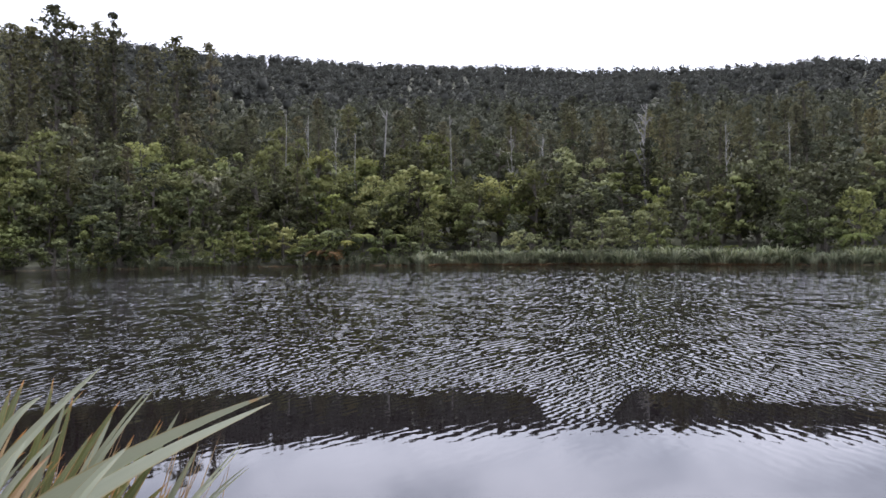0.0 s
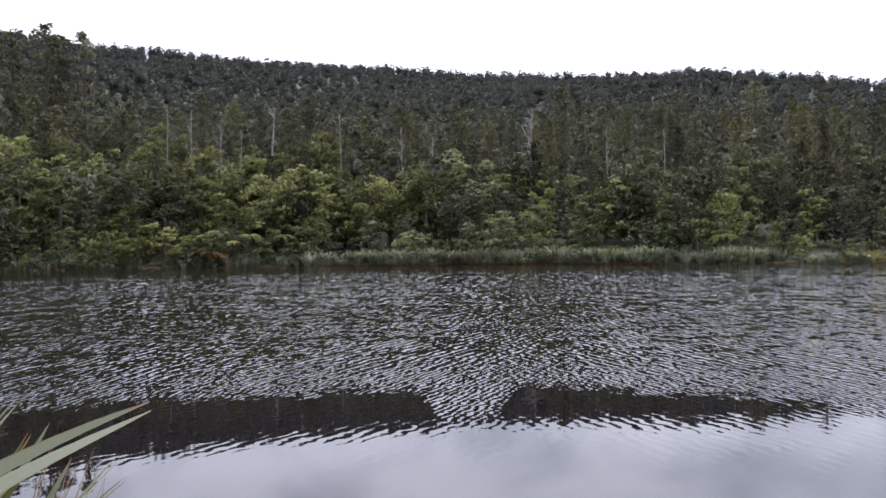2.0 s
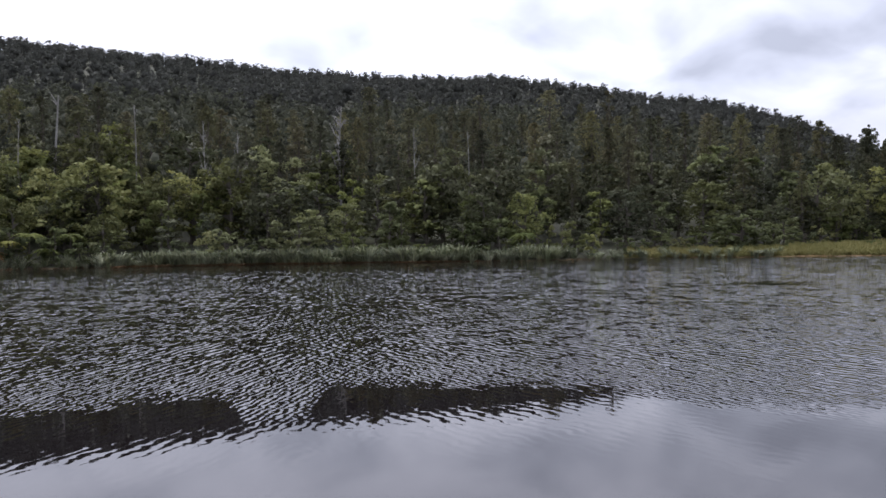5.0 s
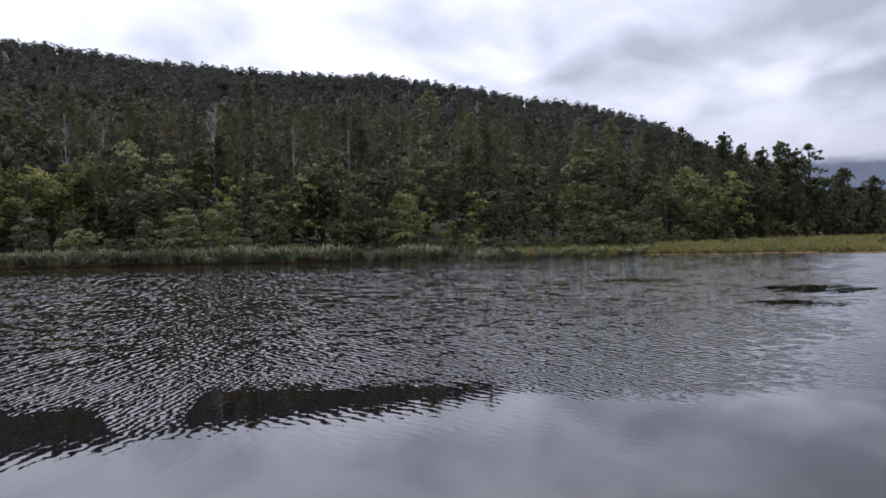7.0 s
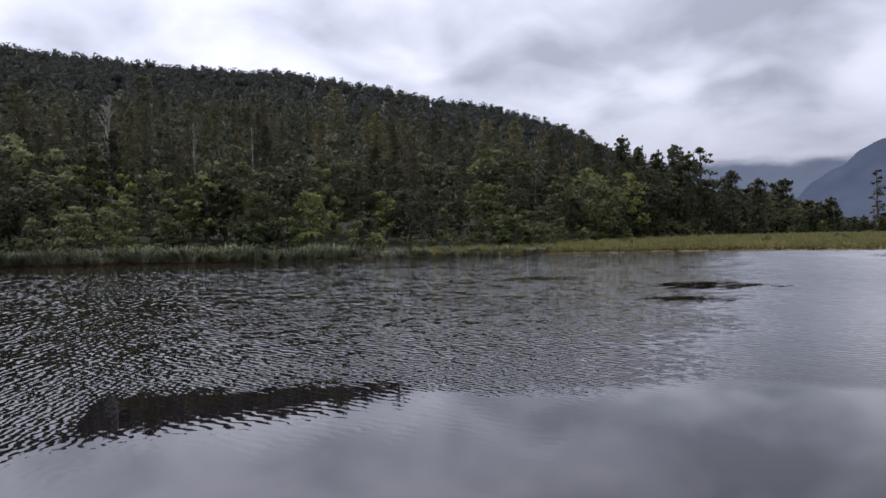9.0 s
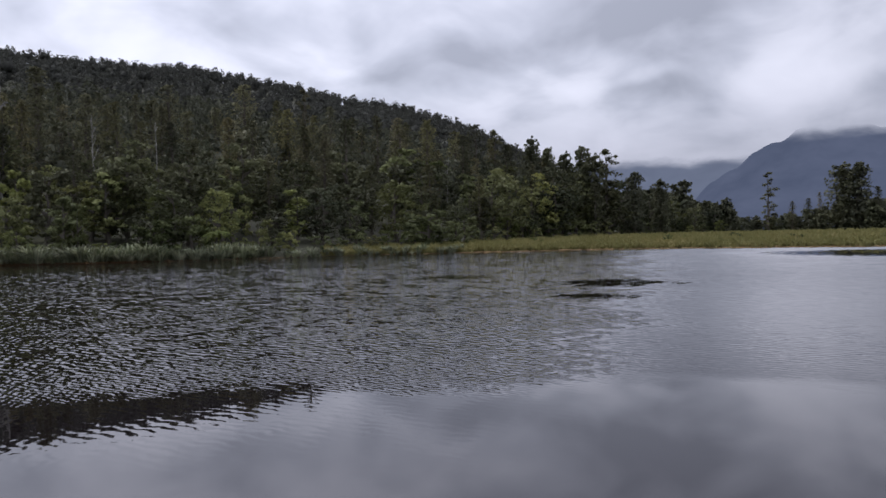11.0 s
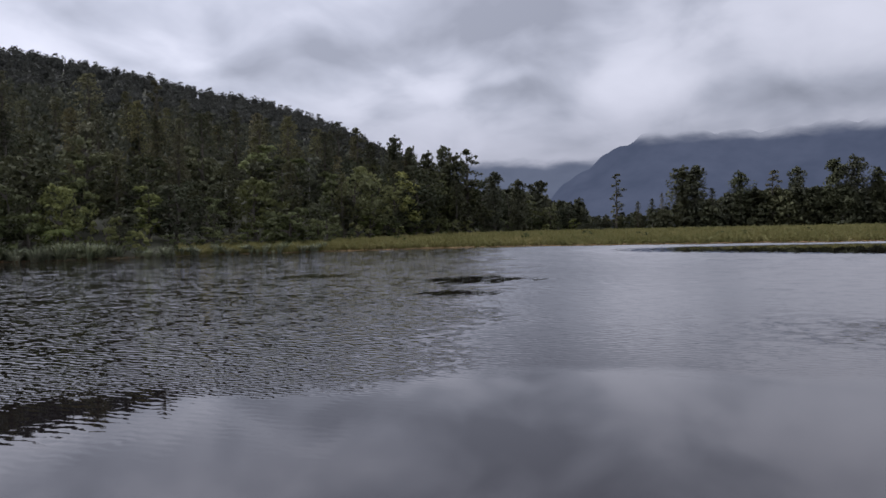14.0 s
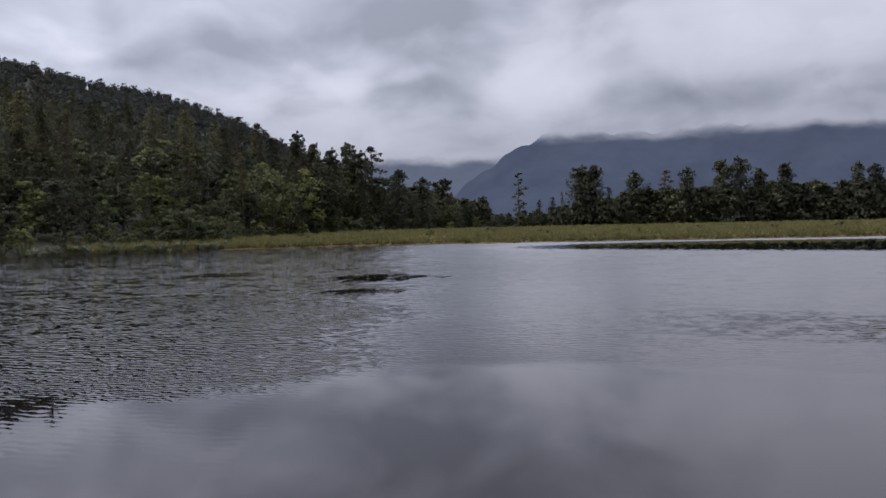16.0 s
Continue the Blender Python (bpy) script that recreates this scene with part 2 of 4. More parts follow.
def water_material():
    """Dark peat water: calm near the bank, ruffled by wind over the lake, with a few slicks that stay smooth."""
    m, n = material("lake_water")
    where = n.add("ShaderNodeTexCoord").outputs["Object"]
    s = n.add("ShaderNodeSeparateXYZ", {0: where})
    x, y = s.outputs[0], s.outputs[1]
    far = n.math("SQRT", n.math("ADD", n.math("MULTIPLY", x, x), n.math("MULTIPLY", y, y)))
    side = n.math("MULTIPLY", n.math("ARCTAN2", x, y), 57.29578)
    drift = n.math("SUBTRACT", n.noise(where, 0.16, 2.0, 0.5).outputs[0], 0.5)
    fray = n.math("SUBTRACT", n.noise(n.add("ShaderNodeMapping", {"Vector": where, "Rotation": (0, 0, radians(57)), "Scale": (1.0, 0.35, 1.0)}).outputs[0], 1.1, 3.0, 0.6).outputs[0], 0.5)
    gust = n.math("SUBTRACT", n.noise(n.add("ShaderNodeMapping", {"Vector": where, "Rotation": (0, 0, radians(22)), "Scale": (0.14, 1.0, 1.0)}).outputs[0], 0.5, 4.0, 0.65).outputs[0], 0.5)

    streak = n.math("SUBTRACT", n.noise(n.add("ShaderNodeMapping", {"Vector": where, "Rotation": (0, 0, radians(57)), "Scale": (0.22, 1.0, 1.0)}).outputs[0], 2.2, 4.0, 0.65).outputs[0], 0.5)

    def bump_at(value, middle, half):
        u = n.math("DIVIDE", n.math("SUBTRACT", value, middle), half)
        return n.smooth(n.math("MULTIPLY", u, u), 0.0, 1.0, 1.0, 0.0)

    # the calm strip off the bank, with a tongue of ripples that reaches in
    edge = n.math("ADD", n.math("ADD", far, n.math("MULTIPLY", fray, 1.6)), n.math("ADD", n.math("MULTIPLY", drift, 2.2), n.math("MULTIPLY", n.math("MAXIMUM", n.math("MULTIPLY", bump_at(side, 10.0, 4.2), 0.8), n.math("MULTIPLY", bump_at(side, 45.0, 11.0), 0.5)), 2.2)))
    near = n.smooth(edge, 11.4, 13.4)
    lee = n.smooth(n.math("ADD", side, n.math("MULTIPLY", drift, 12.0)), 47.0, 66.0, 1.0, 0.18)
    shore_calm = n.math("MAXIMUM", n.smooth(far, 55.0, 96.0, 1.0, 0.32), n.smooth(side, 14.0, 34.0, 0.0, 0.95))
    wind = n.math("MULTIPLY", n.math("MULTIPLY", near, lee), n.math("MULTIPLY", shore_calm, n.math("ADD", 1.0, n.math("MULTIPLY", gust, 0.8))))
    # ruffled lanes before the meadow
    lane = n.math("MULTIPLY", n.math("MULTIPLY", n.smooth(edge, 13.0, 15.0), n.smooth(edge, 18.0, 24.0, 1.0, 0.0)), n.smooth(side, 62.0, 76.0, 0.0, 0.12))
    ruffle = n.math("MULTIPLY", n.smooth(n.math("ADD", side, n.math("MULTIPLY", drift, 14.0)), 74.0, 88.0, 0.0, 0.5), n.math("MULTIPLY", n.smooth(edge, 15.0, 17.0), n.smooth(edge, 19.5, 22.0, 1.0, 0.0)))
    wind = n.math("ADD", n.math("ADD", wind, lane), ruffle)
    calm = 1.0
    # smooth slicks: bearing, distance, half widths, how much ripple is left
    for az, dist, da, dr, ripple in ((58.0, 36.0, 4.2, 2.6, 0.05), (56.2, 28.2, 3.2, 1.2, 0.1), (46.0, 42.0, 3.0, 2.2, 0.3), (110.0, 82.0, 44.0, 22.0, 0.0)):
        ua = n.math("DIVIDE", n.math("SUBTRACT", side, az), da)
        ub = n.math("DIVIDE", n.math("SUBTRACT", far, dist), dr)
        e = n.math("ADD", n.math("ADD", n.math("MULTIPLY", ua, ua), n.math("MULTIPLY", ub, ub)), n.math("MULTIPLY", streak, 8.0 if dr < 10 else 0.8))
        still = n.smooth(e, 0.6, 1.2, ripple, 1.0)
        wind = n.math("MULTIPLY", wind, still)
        # the wide one keeps the faintest ripple
        calm = n.math("MULTIPLY", still if dr < 10 else n.math("MAXIMUM", still, 0.1), calm)

    # wave trains: the bearing along which the crests run, the wavelength, and how the crests wander and break off
    def train(az, length, wander, seed):
        a = radians(az)
        across = n.add("ShaderNodeVectorMath", {0: where, 1: (math.cos(a), -math.sin(a), 0.0)}, operation="DOT_PRODUCT").outputs["Value"]
        shifted = n.add("ShaderNodeVectorMath", {0: where, 1: (seed, 3.7 * seed, 0.0)}, operation="ADD").outputs[0]
        t = n.add("ShaderNodeSeparateColor", {0: n.noise(shifted, 0.55 / length, 2.0, 0.55).outputs["Color"]})
        phase = n.math("ADD", n.math("MULTIPLY", across, 2 * math.pi / length), n.math("MULTIPLY", t.outputs[0], wander))
        return n.math("MULTIPLY", n.math("SINE", phase), n.smooth(t.outputs[1], 0.34, 0.66, 0.3, 1.5))

    veer = n.smooth(n.math("ADD", side, n.math("MULTIPLY", fray, 20.0)), 6.0, 24.0)
    back = n.math("SUBTRACT", 1.0, veer)
    west = n.smooth(n.math("ADD", side, n.math("MULTIPLY", fray, 20.0)), -18.0, -2.0, 1.0, 0.0)
    middle = n.math("SUBTRACT", back, west)
    swell = n.math("MULTIPLY", n.smooth(edge, 7.8, 9.8, 0.0008, 0.0048), n.smooth(side, 30.0, 60.0, 1.0, 0.1))
    chop = n.math("MULTIPLY", wind, 0.1)
    # short wavelets near the bank, longer ones out on the lake
    rise = 0.0
    for length, wander, seed, bands in (
        (0.12, 12.0, 3.1, ((13.0, 18.0, 1.0, 0.0),)),
        (0.22, 12.0, 11.7, ((12.0, 17.0, 0.2, 1.0), (22.0, 32.0, 1.0, 0.15))),
        (0.44, 12.0, 23.3, ((20.0, 30.0, 0.0, 1.0), (42.0, 60.0, 1.0, 0.3))),
        (0.95, 12.0, 41.9, ((38.0, 56.0, 0.0, 1.0),)),
    ):
        wave = 0.0
        for az, share, step in ((14.0, west, 0.0), (33.0, middle, 5.0), (-12.0, veer, 9.0)):
            wave = n.math("ADD", wave, n.math("MULTIPLY", train(az, length, wander, seed + step), n.math("ADD", 0.1, n.math("MULTIPLY", share, 0.9))))
        for band in bands:
            wave = n.math("MULTIPLY", wave, n.smooth(far, *band))
        rise = n.math("ADD", rise, wave)
    rise = n.math("MULTIPLY", rise, n.math("MULTIPLY", chop, n.smooth(far, 20.0, 55.0, 1.0, 1.45)))
    slow = n.math("ADD", n.math("MULTIPLY", train(40.0, 0.19, 12.0, 57.0), back), n.math("MULTIPLY", train(-14.0, 0.19, 12.0, 61.0), veer))
    rise = n.math("ADD", rise, n.math("MULTIPLY", slow, swell))
    cross = n.math("MULTIPLY", n.math("SUBTRACT", n.noise(where, 22.0, 1.0, 0.5).outputs[0], 0.5), n.math("MULTIPLY", wind, n.smooth(far, 16.0, 50.0, 0.25, 0.9)))
    # seen at a low angle, the near faces of the wavelets are what shows
    lean = n.math("MULTIPLY", n.math("MULTIPLY", n.smooth(far, 11.5, 45.0, 0.04, 0.09), n.smooth(edge, 11.8, 13.2)), n.smooth(lee, 0.18, 0.8, 1.0, 0.05))
    lean = n.math("ADD", n.math("MULTIPLY", lean, calm), rise)
    ux, uy = n.math("DIVIDE", x, far), n.math("DIVIDE", y, far)
    nx = n.math("SUBTRACT", n.math("MULTIPLY", uy, cross), n.math("MULTIPLY", ux, lean))
    ny = n.math("SUBTRACT", n.math("MULTIPLY", n.math("MULTIPLY", ux, cross), -1.0), n.math("MULTIPLY", uy, lean))
    nrm = n.add("ShaderNodeVectorMath", {0: n.add("ShaderNodeCombineXYZ", {0: nx, 1: ny, 2: 1.0}).outputs[0]}, operation="NORMALIZE").outputs[0]
    bs = n.add("ShaderNodeBsdfPrincipled", {"Base Color": (0.004, 0.0025, 0.003, 1), "Specular Tint": (1.0, 0.965, 1.0, 1), "Roughness": 0.02, "IOR": 1.44, "Specular IOR Level": 1.0, "Normal": nrm})
    finish(n, bs.outputs[0])
    return m


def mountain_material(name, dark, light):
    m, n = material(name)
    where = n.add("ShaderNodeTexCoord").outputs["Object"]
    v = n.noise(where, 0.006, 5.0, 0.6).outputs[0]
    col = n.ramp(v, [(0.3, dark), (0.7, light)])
    # the slope glows by itself: the blue haze of distance is its colour
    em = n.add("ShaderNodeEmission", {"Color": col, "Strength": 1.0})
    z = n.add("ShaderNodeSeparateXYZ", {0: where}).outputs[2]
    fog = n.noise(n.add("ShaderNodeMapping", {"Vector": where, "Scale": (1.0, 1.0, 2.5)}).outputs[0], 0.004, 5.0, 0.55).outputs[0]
    # the top turns transparent in place of cloud over the summit
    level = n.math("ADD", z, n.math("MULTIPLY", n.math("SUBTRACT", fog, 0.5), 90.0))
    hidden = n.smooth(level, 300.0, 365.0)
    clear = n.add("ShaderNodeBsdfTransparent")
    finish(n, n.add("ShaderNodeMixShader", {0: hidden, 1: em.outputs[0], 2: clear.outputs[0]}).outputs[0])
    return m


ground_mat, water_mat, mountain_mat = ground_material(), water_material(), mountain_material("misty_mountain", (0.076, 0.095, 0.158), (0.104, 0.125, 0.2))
far_range_mat = mountain_material("haze_painted_range", (0.125, 0.148, 0.222), (0.15, 0.177, 0.26))

# ======== mesh helpers ========
def mesh_of(name, v, f, mats, smooth=False, normals=None):
    me = bpy.data.meshes.new(name)
    me.from_pydata(np.asarray(v, float).tolist(), [], [list(map(int, q)) for q in f])
    for mt in mats if isinstance(mats, (list, tuple)) else [mats]:
        me.materials.append(mt)
    if smooth:
        me.polygons.foreach_set("use_smooth", [True] * len(me.polygons))
    me.update()
    if normals is not None:
        me.polygons.foreach_set("use_smooth", [True] * len(me.polygons))
        me.normals_split_custom_set_from_vertices(np.asarray(normals, float).tolist())
    return me


def unit(v):
    return v / np.maximum(np.linalg.norm(v, axis=-1, keepdims=True), 1e-9)


def join(pieces):
    """Several (verts, faces) as one."""
    vs, fs, k = [], [], 0
    for v, f in pieces:
        vs.append(v)
        fs.append(np.asarray(f) + k)
        k += len(v)
    return np.concatenate(vs), np.concatenate(fs)


def tube(points, radii, sides=6):
    p = np.asarray(points, float)
    d = unit(np.gradient(p, axis=0))
    ref = np.array([0.3, 0.95, 0.1])
    a = unit(np.cross(d, ref))
    b = np.cross(d, a)
    th = np.arange(sides) * 2 * np.pi / sides
    ring = np.cos(th)[None, :, None] * a[:, None] + np.sin(th)[None, :, None] * b[:, None]
    v = (p[:, None] + ring * np.asarray(radii)[:, None, None]).reshape(-1, 3)
    f = []
    for i in range(len(p) - 1):
        for j in range(sides):
            k = (j + 1) % sides
            f.append([i * sides + j, i * sides + k, (i + 1) * sides + k, (i + 1) * sides + j])
    return v, np.array(f)


def cards(c, n, wide, tall, rng, hang=0.0, form=None):
    """Small bent leaf clumps, one diamond each, at the places c, facing n, shaded with the form of the crown."""
    a = unit(rng.normal(size=c.shape) + np.array([0, 0, -hang * 3]))
    u = unit(np.cross(n, a))
    v = np.cross(n, u) * -1
    v = np.where((v[:, 2:3] > 0) & (hang > 0), -v, v)
    wide, tall = wide[:, None], tall[:, None]
    q = np.stack([c + v * tall, c + u * wide - n * wide * 0.35, c - v * tall * 0.7, c - u * wide - n * wide * 0.35], 1)
    return q.reshape(-1, 3), np.arange(4 * len(c)).reshape(-1, 4), np.repeat(n if form is None else form, 4, axis=0)


def lerp_table(x, pairs):
    return np.interp(x, [p[0] for p in pairs], [p[1] for p in pairs])


def ease(x, lo, hi):
    t = np.clip((x - lo) / (hi - lo), 0, 1)
    return t * t * (3 - 2 * t)


# ======== lie of the land, by bearing (degrees to the right of the first view) and distance ========
SHORE = [(-180, -30), (-115, -30), (-75, 70), (-35, 101), (-12, 100), (0, 98), (10, 96), (24, 92), (32, 95), (40, 101), (48, 104), (56, 109), (70, 108), (82, 110), (95, 119), (120, 80), (150, -30), (180, -30)]
RIDGE = [(-180, 0), (-120, 0.1), (-60, 0.238), (-30, 0.253), (-20, 0.25), (0, 0.24), (11, 0.227), (19, 0.221), (27, 0.218), (35, 0.193), (43, 0.17), (47, 0.146), (52, 0.103), (58, 0.05), (64, 0.015), (70, 0), (180, 0)]
FOREST_EDGE = [(-60, 2), (30, 2.5), (40, 5), (46, 13), (52, 40), (58, 80), (64, 125), (70, 150), (95, 150)]
RIDGE_AT = 600.0


def shore(az):
    az = np.asarray(az, float)
    return lerp_table(az, SHORE) + 0.9 * np.sin(az * 0.83) + 0.5 * np.sin(az * 2.1 + 1)


def ground_height(az, r):
    az, r = np.asarray(az, float), np.asarray(r, float)
    s = shore(az)
    d = r - s
    near = 0.72 - ease(r, 1.9, 5.0) * 2.0
    land = -1.3 + ease(d, -5, 2.2) * 1.78
    z = np.maximum(near, land)
    top = np.maximum(0, EYE + RIDGE_AT * lerp_table(az, RIDGE) - 9.8) * ease(r, 20, 110)
    foot = lerp_table(az, FOREST_EDGE) + 2
    k = np.clip((d - foot) / (RIDGE_AT - s - foot), 0, 1)
    hill = top * k ** 1.08 * (1 - ease(r, RIDGE_AT + 15, 1400))
    lump = 2.0 * np.sin(az * 0.35 + r * 0.021) * np.sin(r * 0.045 + az * 0.11) * np.clip(k * 6, 0, 1) * (top > 4)
    return z + hill + lump + 0.7 * ease(d, 2, 70)


def place(az, r):
    a = np.radians(az)
    return np.sin(a) * r, np.cos(a) * r


def build_ground():
    az = np.concatenate([np.arange(-180, -60, 4.0), np.arange(-60, 120, 0.6), np.arange(120, 180, 4.0)])
    r = np.concatenate([[0.0, 0.8], np.arange(1.6, 6, 0.4), np.geomspace(7, 80, 9), np.arange(83, 135, 1.3), np.geomspace(137, 680, 46), np.geomspace(720, 4600, 20)])
    A, R = np.meshgrid(az, r, indexing="ij")
    x, y = place(A, R)
    v = np.stack([x, y, ground_height(A, R)], -1).reshape(-1, 3)
    na, nr = A.shape
    i, j = np.meshgrid(np.arange(na), np.arange(nr - 1), indexing="ij")
    k = (i + 1) % na
    f = np.stack([i * nr + j, i * nr + j + 1, k * nr + j + 1, k * nr + j], -1).reshape(-1, 4)
    ob = new("ground", mesh_of("ground", v, f, ground_mat, True))
    return tagged(ob, "brown and green lakeside ground rising to a forested hill", "ground", kind="structure")


def build_water():
    th = np.radians(np.arange(0, 360, 3.0))
    v = [(0, 0, 0)] + [(150 * math.sin(a), 150 * math.cos(a), 0) for a in th]
    n = len(th)
    f = [(0, 1 + (i + 1) % n, 1 + i) for i in range(n)]
    ob = new("water", mesh_of("water", v, f, water_mat))
    return tagged(ob, "dark peaty lake water, ruffled by wind in the middle", "lake", kind="structure")


def build_mountain(name, label, at, crest, depth, mat):
    """A far range: a crest line over bearings with a slope towards the lake."""
    lo, hi = crest[0][0], crest[-1][0]
    az = np.arange(lo, hi + 0.1, 0.25)
    rows = []
    for k in np.linspace(0, 1, 14):
        r = at - depth * (1 - k)
        h = lerp_table(az, crest) * at * k ** 1.3
        h = h + 7 * k * np.sin(az * 2.1 + k * 4) + 3.5 * k * np.sin(az * 4.3 - k * 5 + 1) + 0.8 * k * np.sin(az * 9.1 - k * 7)
        x, y = place(az, np.full_like(az, r))
        rows.append(np.stack([x, y, h], -1))
    v = np.concatenate(rows)
    n = len(az)
    f = [(a * n + i, a * n + i + 1, (a + 1) * n + i + 1, (a + 1) * n + i) for a in range(13) for i in range(n - 1)]
    ob = new(name, mesh_of(name, v, f, mat, True))
    return tagged(ob, label, "mountain", kind="structure")


build_ground()
build_water()
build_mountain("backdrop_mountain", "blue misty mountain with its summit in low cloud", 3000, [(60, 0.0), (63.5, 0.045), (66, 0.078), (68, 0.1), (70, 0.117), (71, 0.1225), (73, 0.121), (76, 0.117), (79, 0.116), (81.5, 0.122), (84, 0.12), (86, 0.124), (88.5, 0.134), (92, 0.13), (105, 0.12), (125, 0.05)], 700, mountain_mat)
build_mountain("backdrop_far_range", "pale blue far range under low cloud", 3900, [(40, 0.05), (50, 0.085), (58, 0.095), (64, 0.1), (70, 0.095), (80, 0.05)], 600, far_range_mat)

# ======== trees ========
def crown(centres, radii, squash, leaf, count, rng, hang=0.0, lift=0.35, rough=0.13):
    """Leaf clumps over the outside of many small lobes, thinner underneath."""
    n = count
    c = np.repeat(np.asarray(centres), n, axis=0)
    r = np.repeat(np.asarray(radii), n)[:, None]
    d = unit(rng.normal(size=c.shape))
    d[:, 2] = np.where(d[:, 2] < -0.35, -d[:, 2], d[:, 2])
    p = c + d * r * (0.55 + 0.6 * rng.random((len(c), 1))) * np.array([1, 1, squash])
    out = unit(p * np.array([1, 1, 0]) + 1e-6)
    form = unit(d * 0.75 + out * 0.45 + rng.normal(size=c.shape) * rough + np.array([0, 0, lift]))
    size = leaf * (0.55 + 0.9 * rng.random(len(c)))
    return cards(p, unit(d * 0.45 + rng.normal(size=c.shape) * 0.6), size * 0.5, size, rng, hang, form)


def cube_ball():
    """A small ball of 24 quads."""
    v, f = [], []
    for axis in range(3):
        for sign in (-1, 1):
            b = len(v)
            for i in (-1, 0, 1):
                for j in (-1, 0, 1):
                    p = [0.0, 0.0, 0.0]
                    p[axis], p[(axis + 1) % 3], p[(axis + 2) % 3] = sign, i, j * sign
                    v.append(p)
            f += [(b + 3 * i + j, b + 3 * i + j + 3, b + 3 * i + j + 4, b + 3 * i + j + 1) for i in (0, 1) for j in (0, 1)]
    return unit(np.array(v, float)), np.array(f)


BALL = cube_ball()


def with_hearts(leaves, centres, radii, squash, rng):
    """Closes the inside of a crown with dense twiggy hearts behind the leaf clumps."""
    v, f, form = leaves
    ball, quads = BALL
    c, r = np.asarray(centres), np.asarray(radii)
    dent = 1 + 0.22 * np.sin(ball[None] @ rng.normal(size=(3, 1)) * 4 + rng.random((len(c), 1, 1)) * 6)
    p = c[:, None] + ball[None] * dent * r[:, None, None] * np.array([1, 1, squash])
    k = np.arange(len(c))[:, None, None] * len(ball) + quads[None] + len(v)
    normal = np.repeat(ball[None], len(c), 0) + np.array([0, 0, 0.3])
    return np.concatenate([v, p.reshape(-1, 3)]), np.concatenate([f, k.reshape(-1, 4)]), np.concatenate([form, unit(normal).reshape(-1, 3)])


def lobes_on(boughs, reach, each, size, rng):
    """Small lobes scattered over the upper side of larger boughs."""
    c = np.repeat(boughs, each, axis=0)
    r = np.repeat(reach, each)
    d = unit(rng.normal(size=c.shape) + np.array([0, 0, 0.35]))
    return c + d * (r * (0.25 + 0.8 * rng.random(len(c)) ** 0.7))[:, None] * np.array([1, 1, 0.8]), size * (0.65 + 0.7 * rng.random(len(c)))


def stem(rng, height, girth, bend, limbs, sides=7):
    """A tapered trunk with limbs that grow out of it and run to the lobes."""
    k = np.linspace(0, 1, 13)
    sway = np.stack([bend * np.sin(k * 2.2 + 0.3), bend * 0.7 * np.sin(k * 3.1), k * height], 1)
    rad = girth * (1 - 0.85 * k) * (1 + 0.5 * np.exp(-k * 18))
    v, f = tube(sway, rad, sides)
    middle = v[f].mean(1)
    for end in limbs:
        t = np.clip(end[2] / height - 0.12, 0.08, 0.93)
        a = np.array([np.interp(t, k, sway[:, i]) for i in range(3)])
        mid = (a + end) / 2 + np.array([0, 0, 0.06 * np.linalg.norm(end - a)])
        g = girth * (1 - 0.85 * t) * 0.45
        lv, lf = tube([a, mid, end], [g, g * 0.6, g * 0.2], 4)
        # the limb's first ring is a face of the trunk
        face = f[int(np.argmin(np.linalg.norm(middle - a - unit(end - a) * g, axis=1)))]
        index = np.concatenate([face, np.arange(len(v), len(v) + 8)])
        v, f = np.concatenate([v, lv[4:]]), np.concatenate([f, index[lf]])
    return v, f


def broadleaf_shape(rng, height, spread, boughs, leaf=0.24, each=8, count=18):
    """Rounded, billowing crown that reaches nearly to the ground."""
    z = 0.14 + 0.74 * (np.arange(boughs) + rng.random(boughs)) / boughs
    prof = np.sqrt(np.clip(1 - ((z - 0.42) / 0.6) ** 2, 0.05, 1))
    a = rng.random(boughs) + np.arange(boughs) * 2.4
    rr = spread * prof * (0.3 + 0.5 * rng.random(boughs))
    b = np.stack([np.cos(a) * rr, np.sin(a) * rr, z * height], 1)
    reach = spread * (0.3 + 0.18 * rng.random(boughs)) * (0.6 + 0.45 * prof)
    c, r = lobes_on(b, reach, each, spread * 0.17, rng)
    return stem(rng, height * 0.84, spread * 0.055 + 0.05, spread * 0.12, b[::2]), crown(c, r, 0.75, leaf, count, rng)


def conifer_shape(rng, height, spread, boughs, leaf=0.23, bare=0.08, taper=0.7, each=3, count=14, size=0.25, open_=0.0):
    """Tall, irregular podocarp: drooping tufts on limbs round a straight trunk."""
    z = bare + (0.97 - bare) * (np.arange(boughs) + rng.random(boughs)) / boughs
    prof = np.clip((1 - z) / (1 - bare), 0, 1) ** taper * 0.88 + 0.12
    prof *= np.clip((z - bare) / 0.15 + 0.6, 0, 1) * (0.75 + 0.35 * rng.random(boughs))
    a = np.arange(boughs) * 2.4 + rng.random(boughs) * 1.2
    rr = spread * prof * (0.25 + (0.4 + open_) * rng.random(boughs))
    b = np.stack([np.cos(a) * rr, np.sin(a) * rr, z * height], 1)
    b = np.concatenate([b, [[0, 0, height * 0.965]]])
    reach = spread * np.concatenate([0.14 + (0.4 - open_) * prof, [0.09]])
    c, r = lobes_on(b, reach, each, spread * size, rng)
    r = np.minimum(r, 0.2 + (height - c[:, 2]) * 0.3)
    return stem(rng, height * 0.98, height * 0.012 + 0.06, spread * 0.06, b[::2]), crown(c, np.maximum(r, 0.15), 0.95, leaf, count, rng, hang=0.4, lift=0.2)


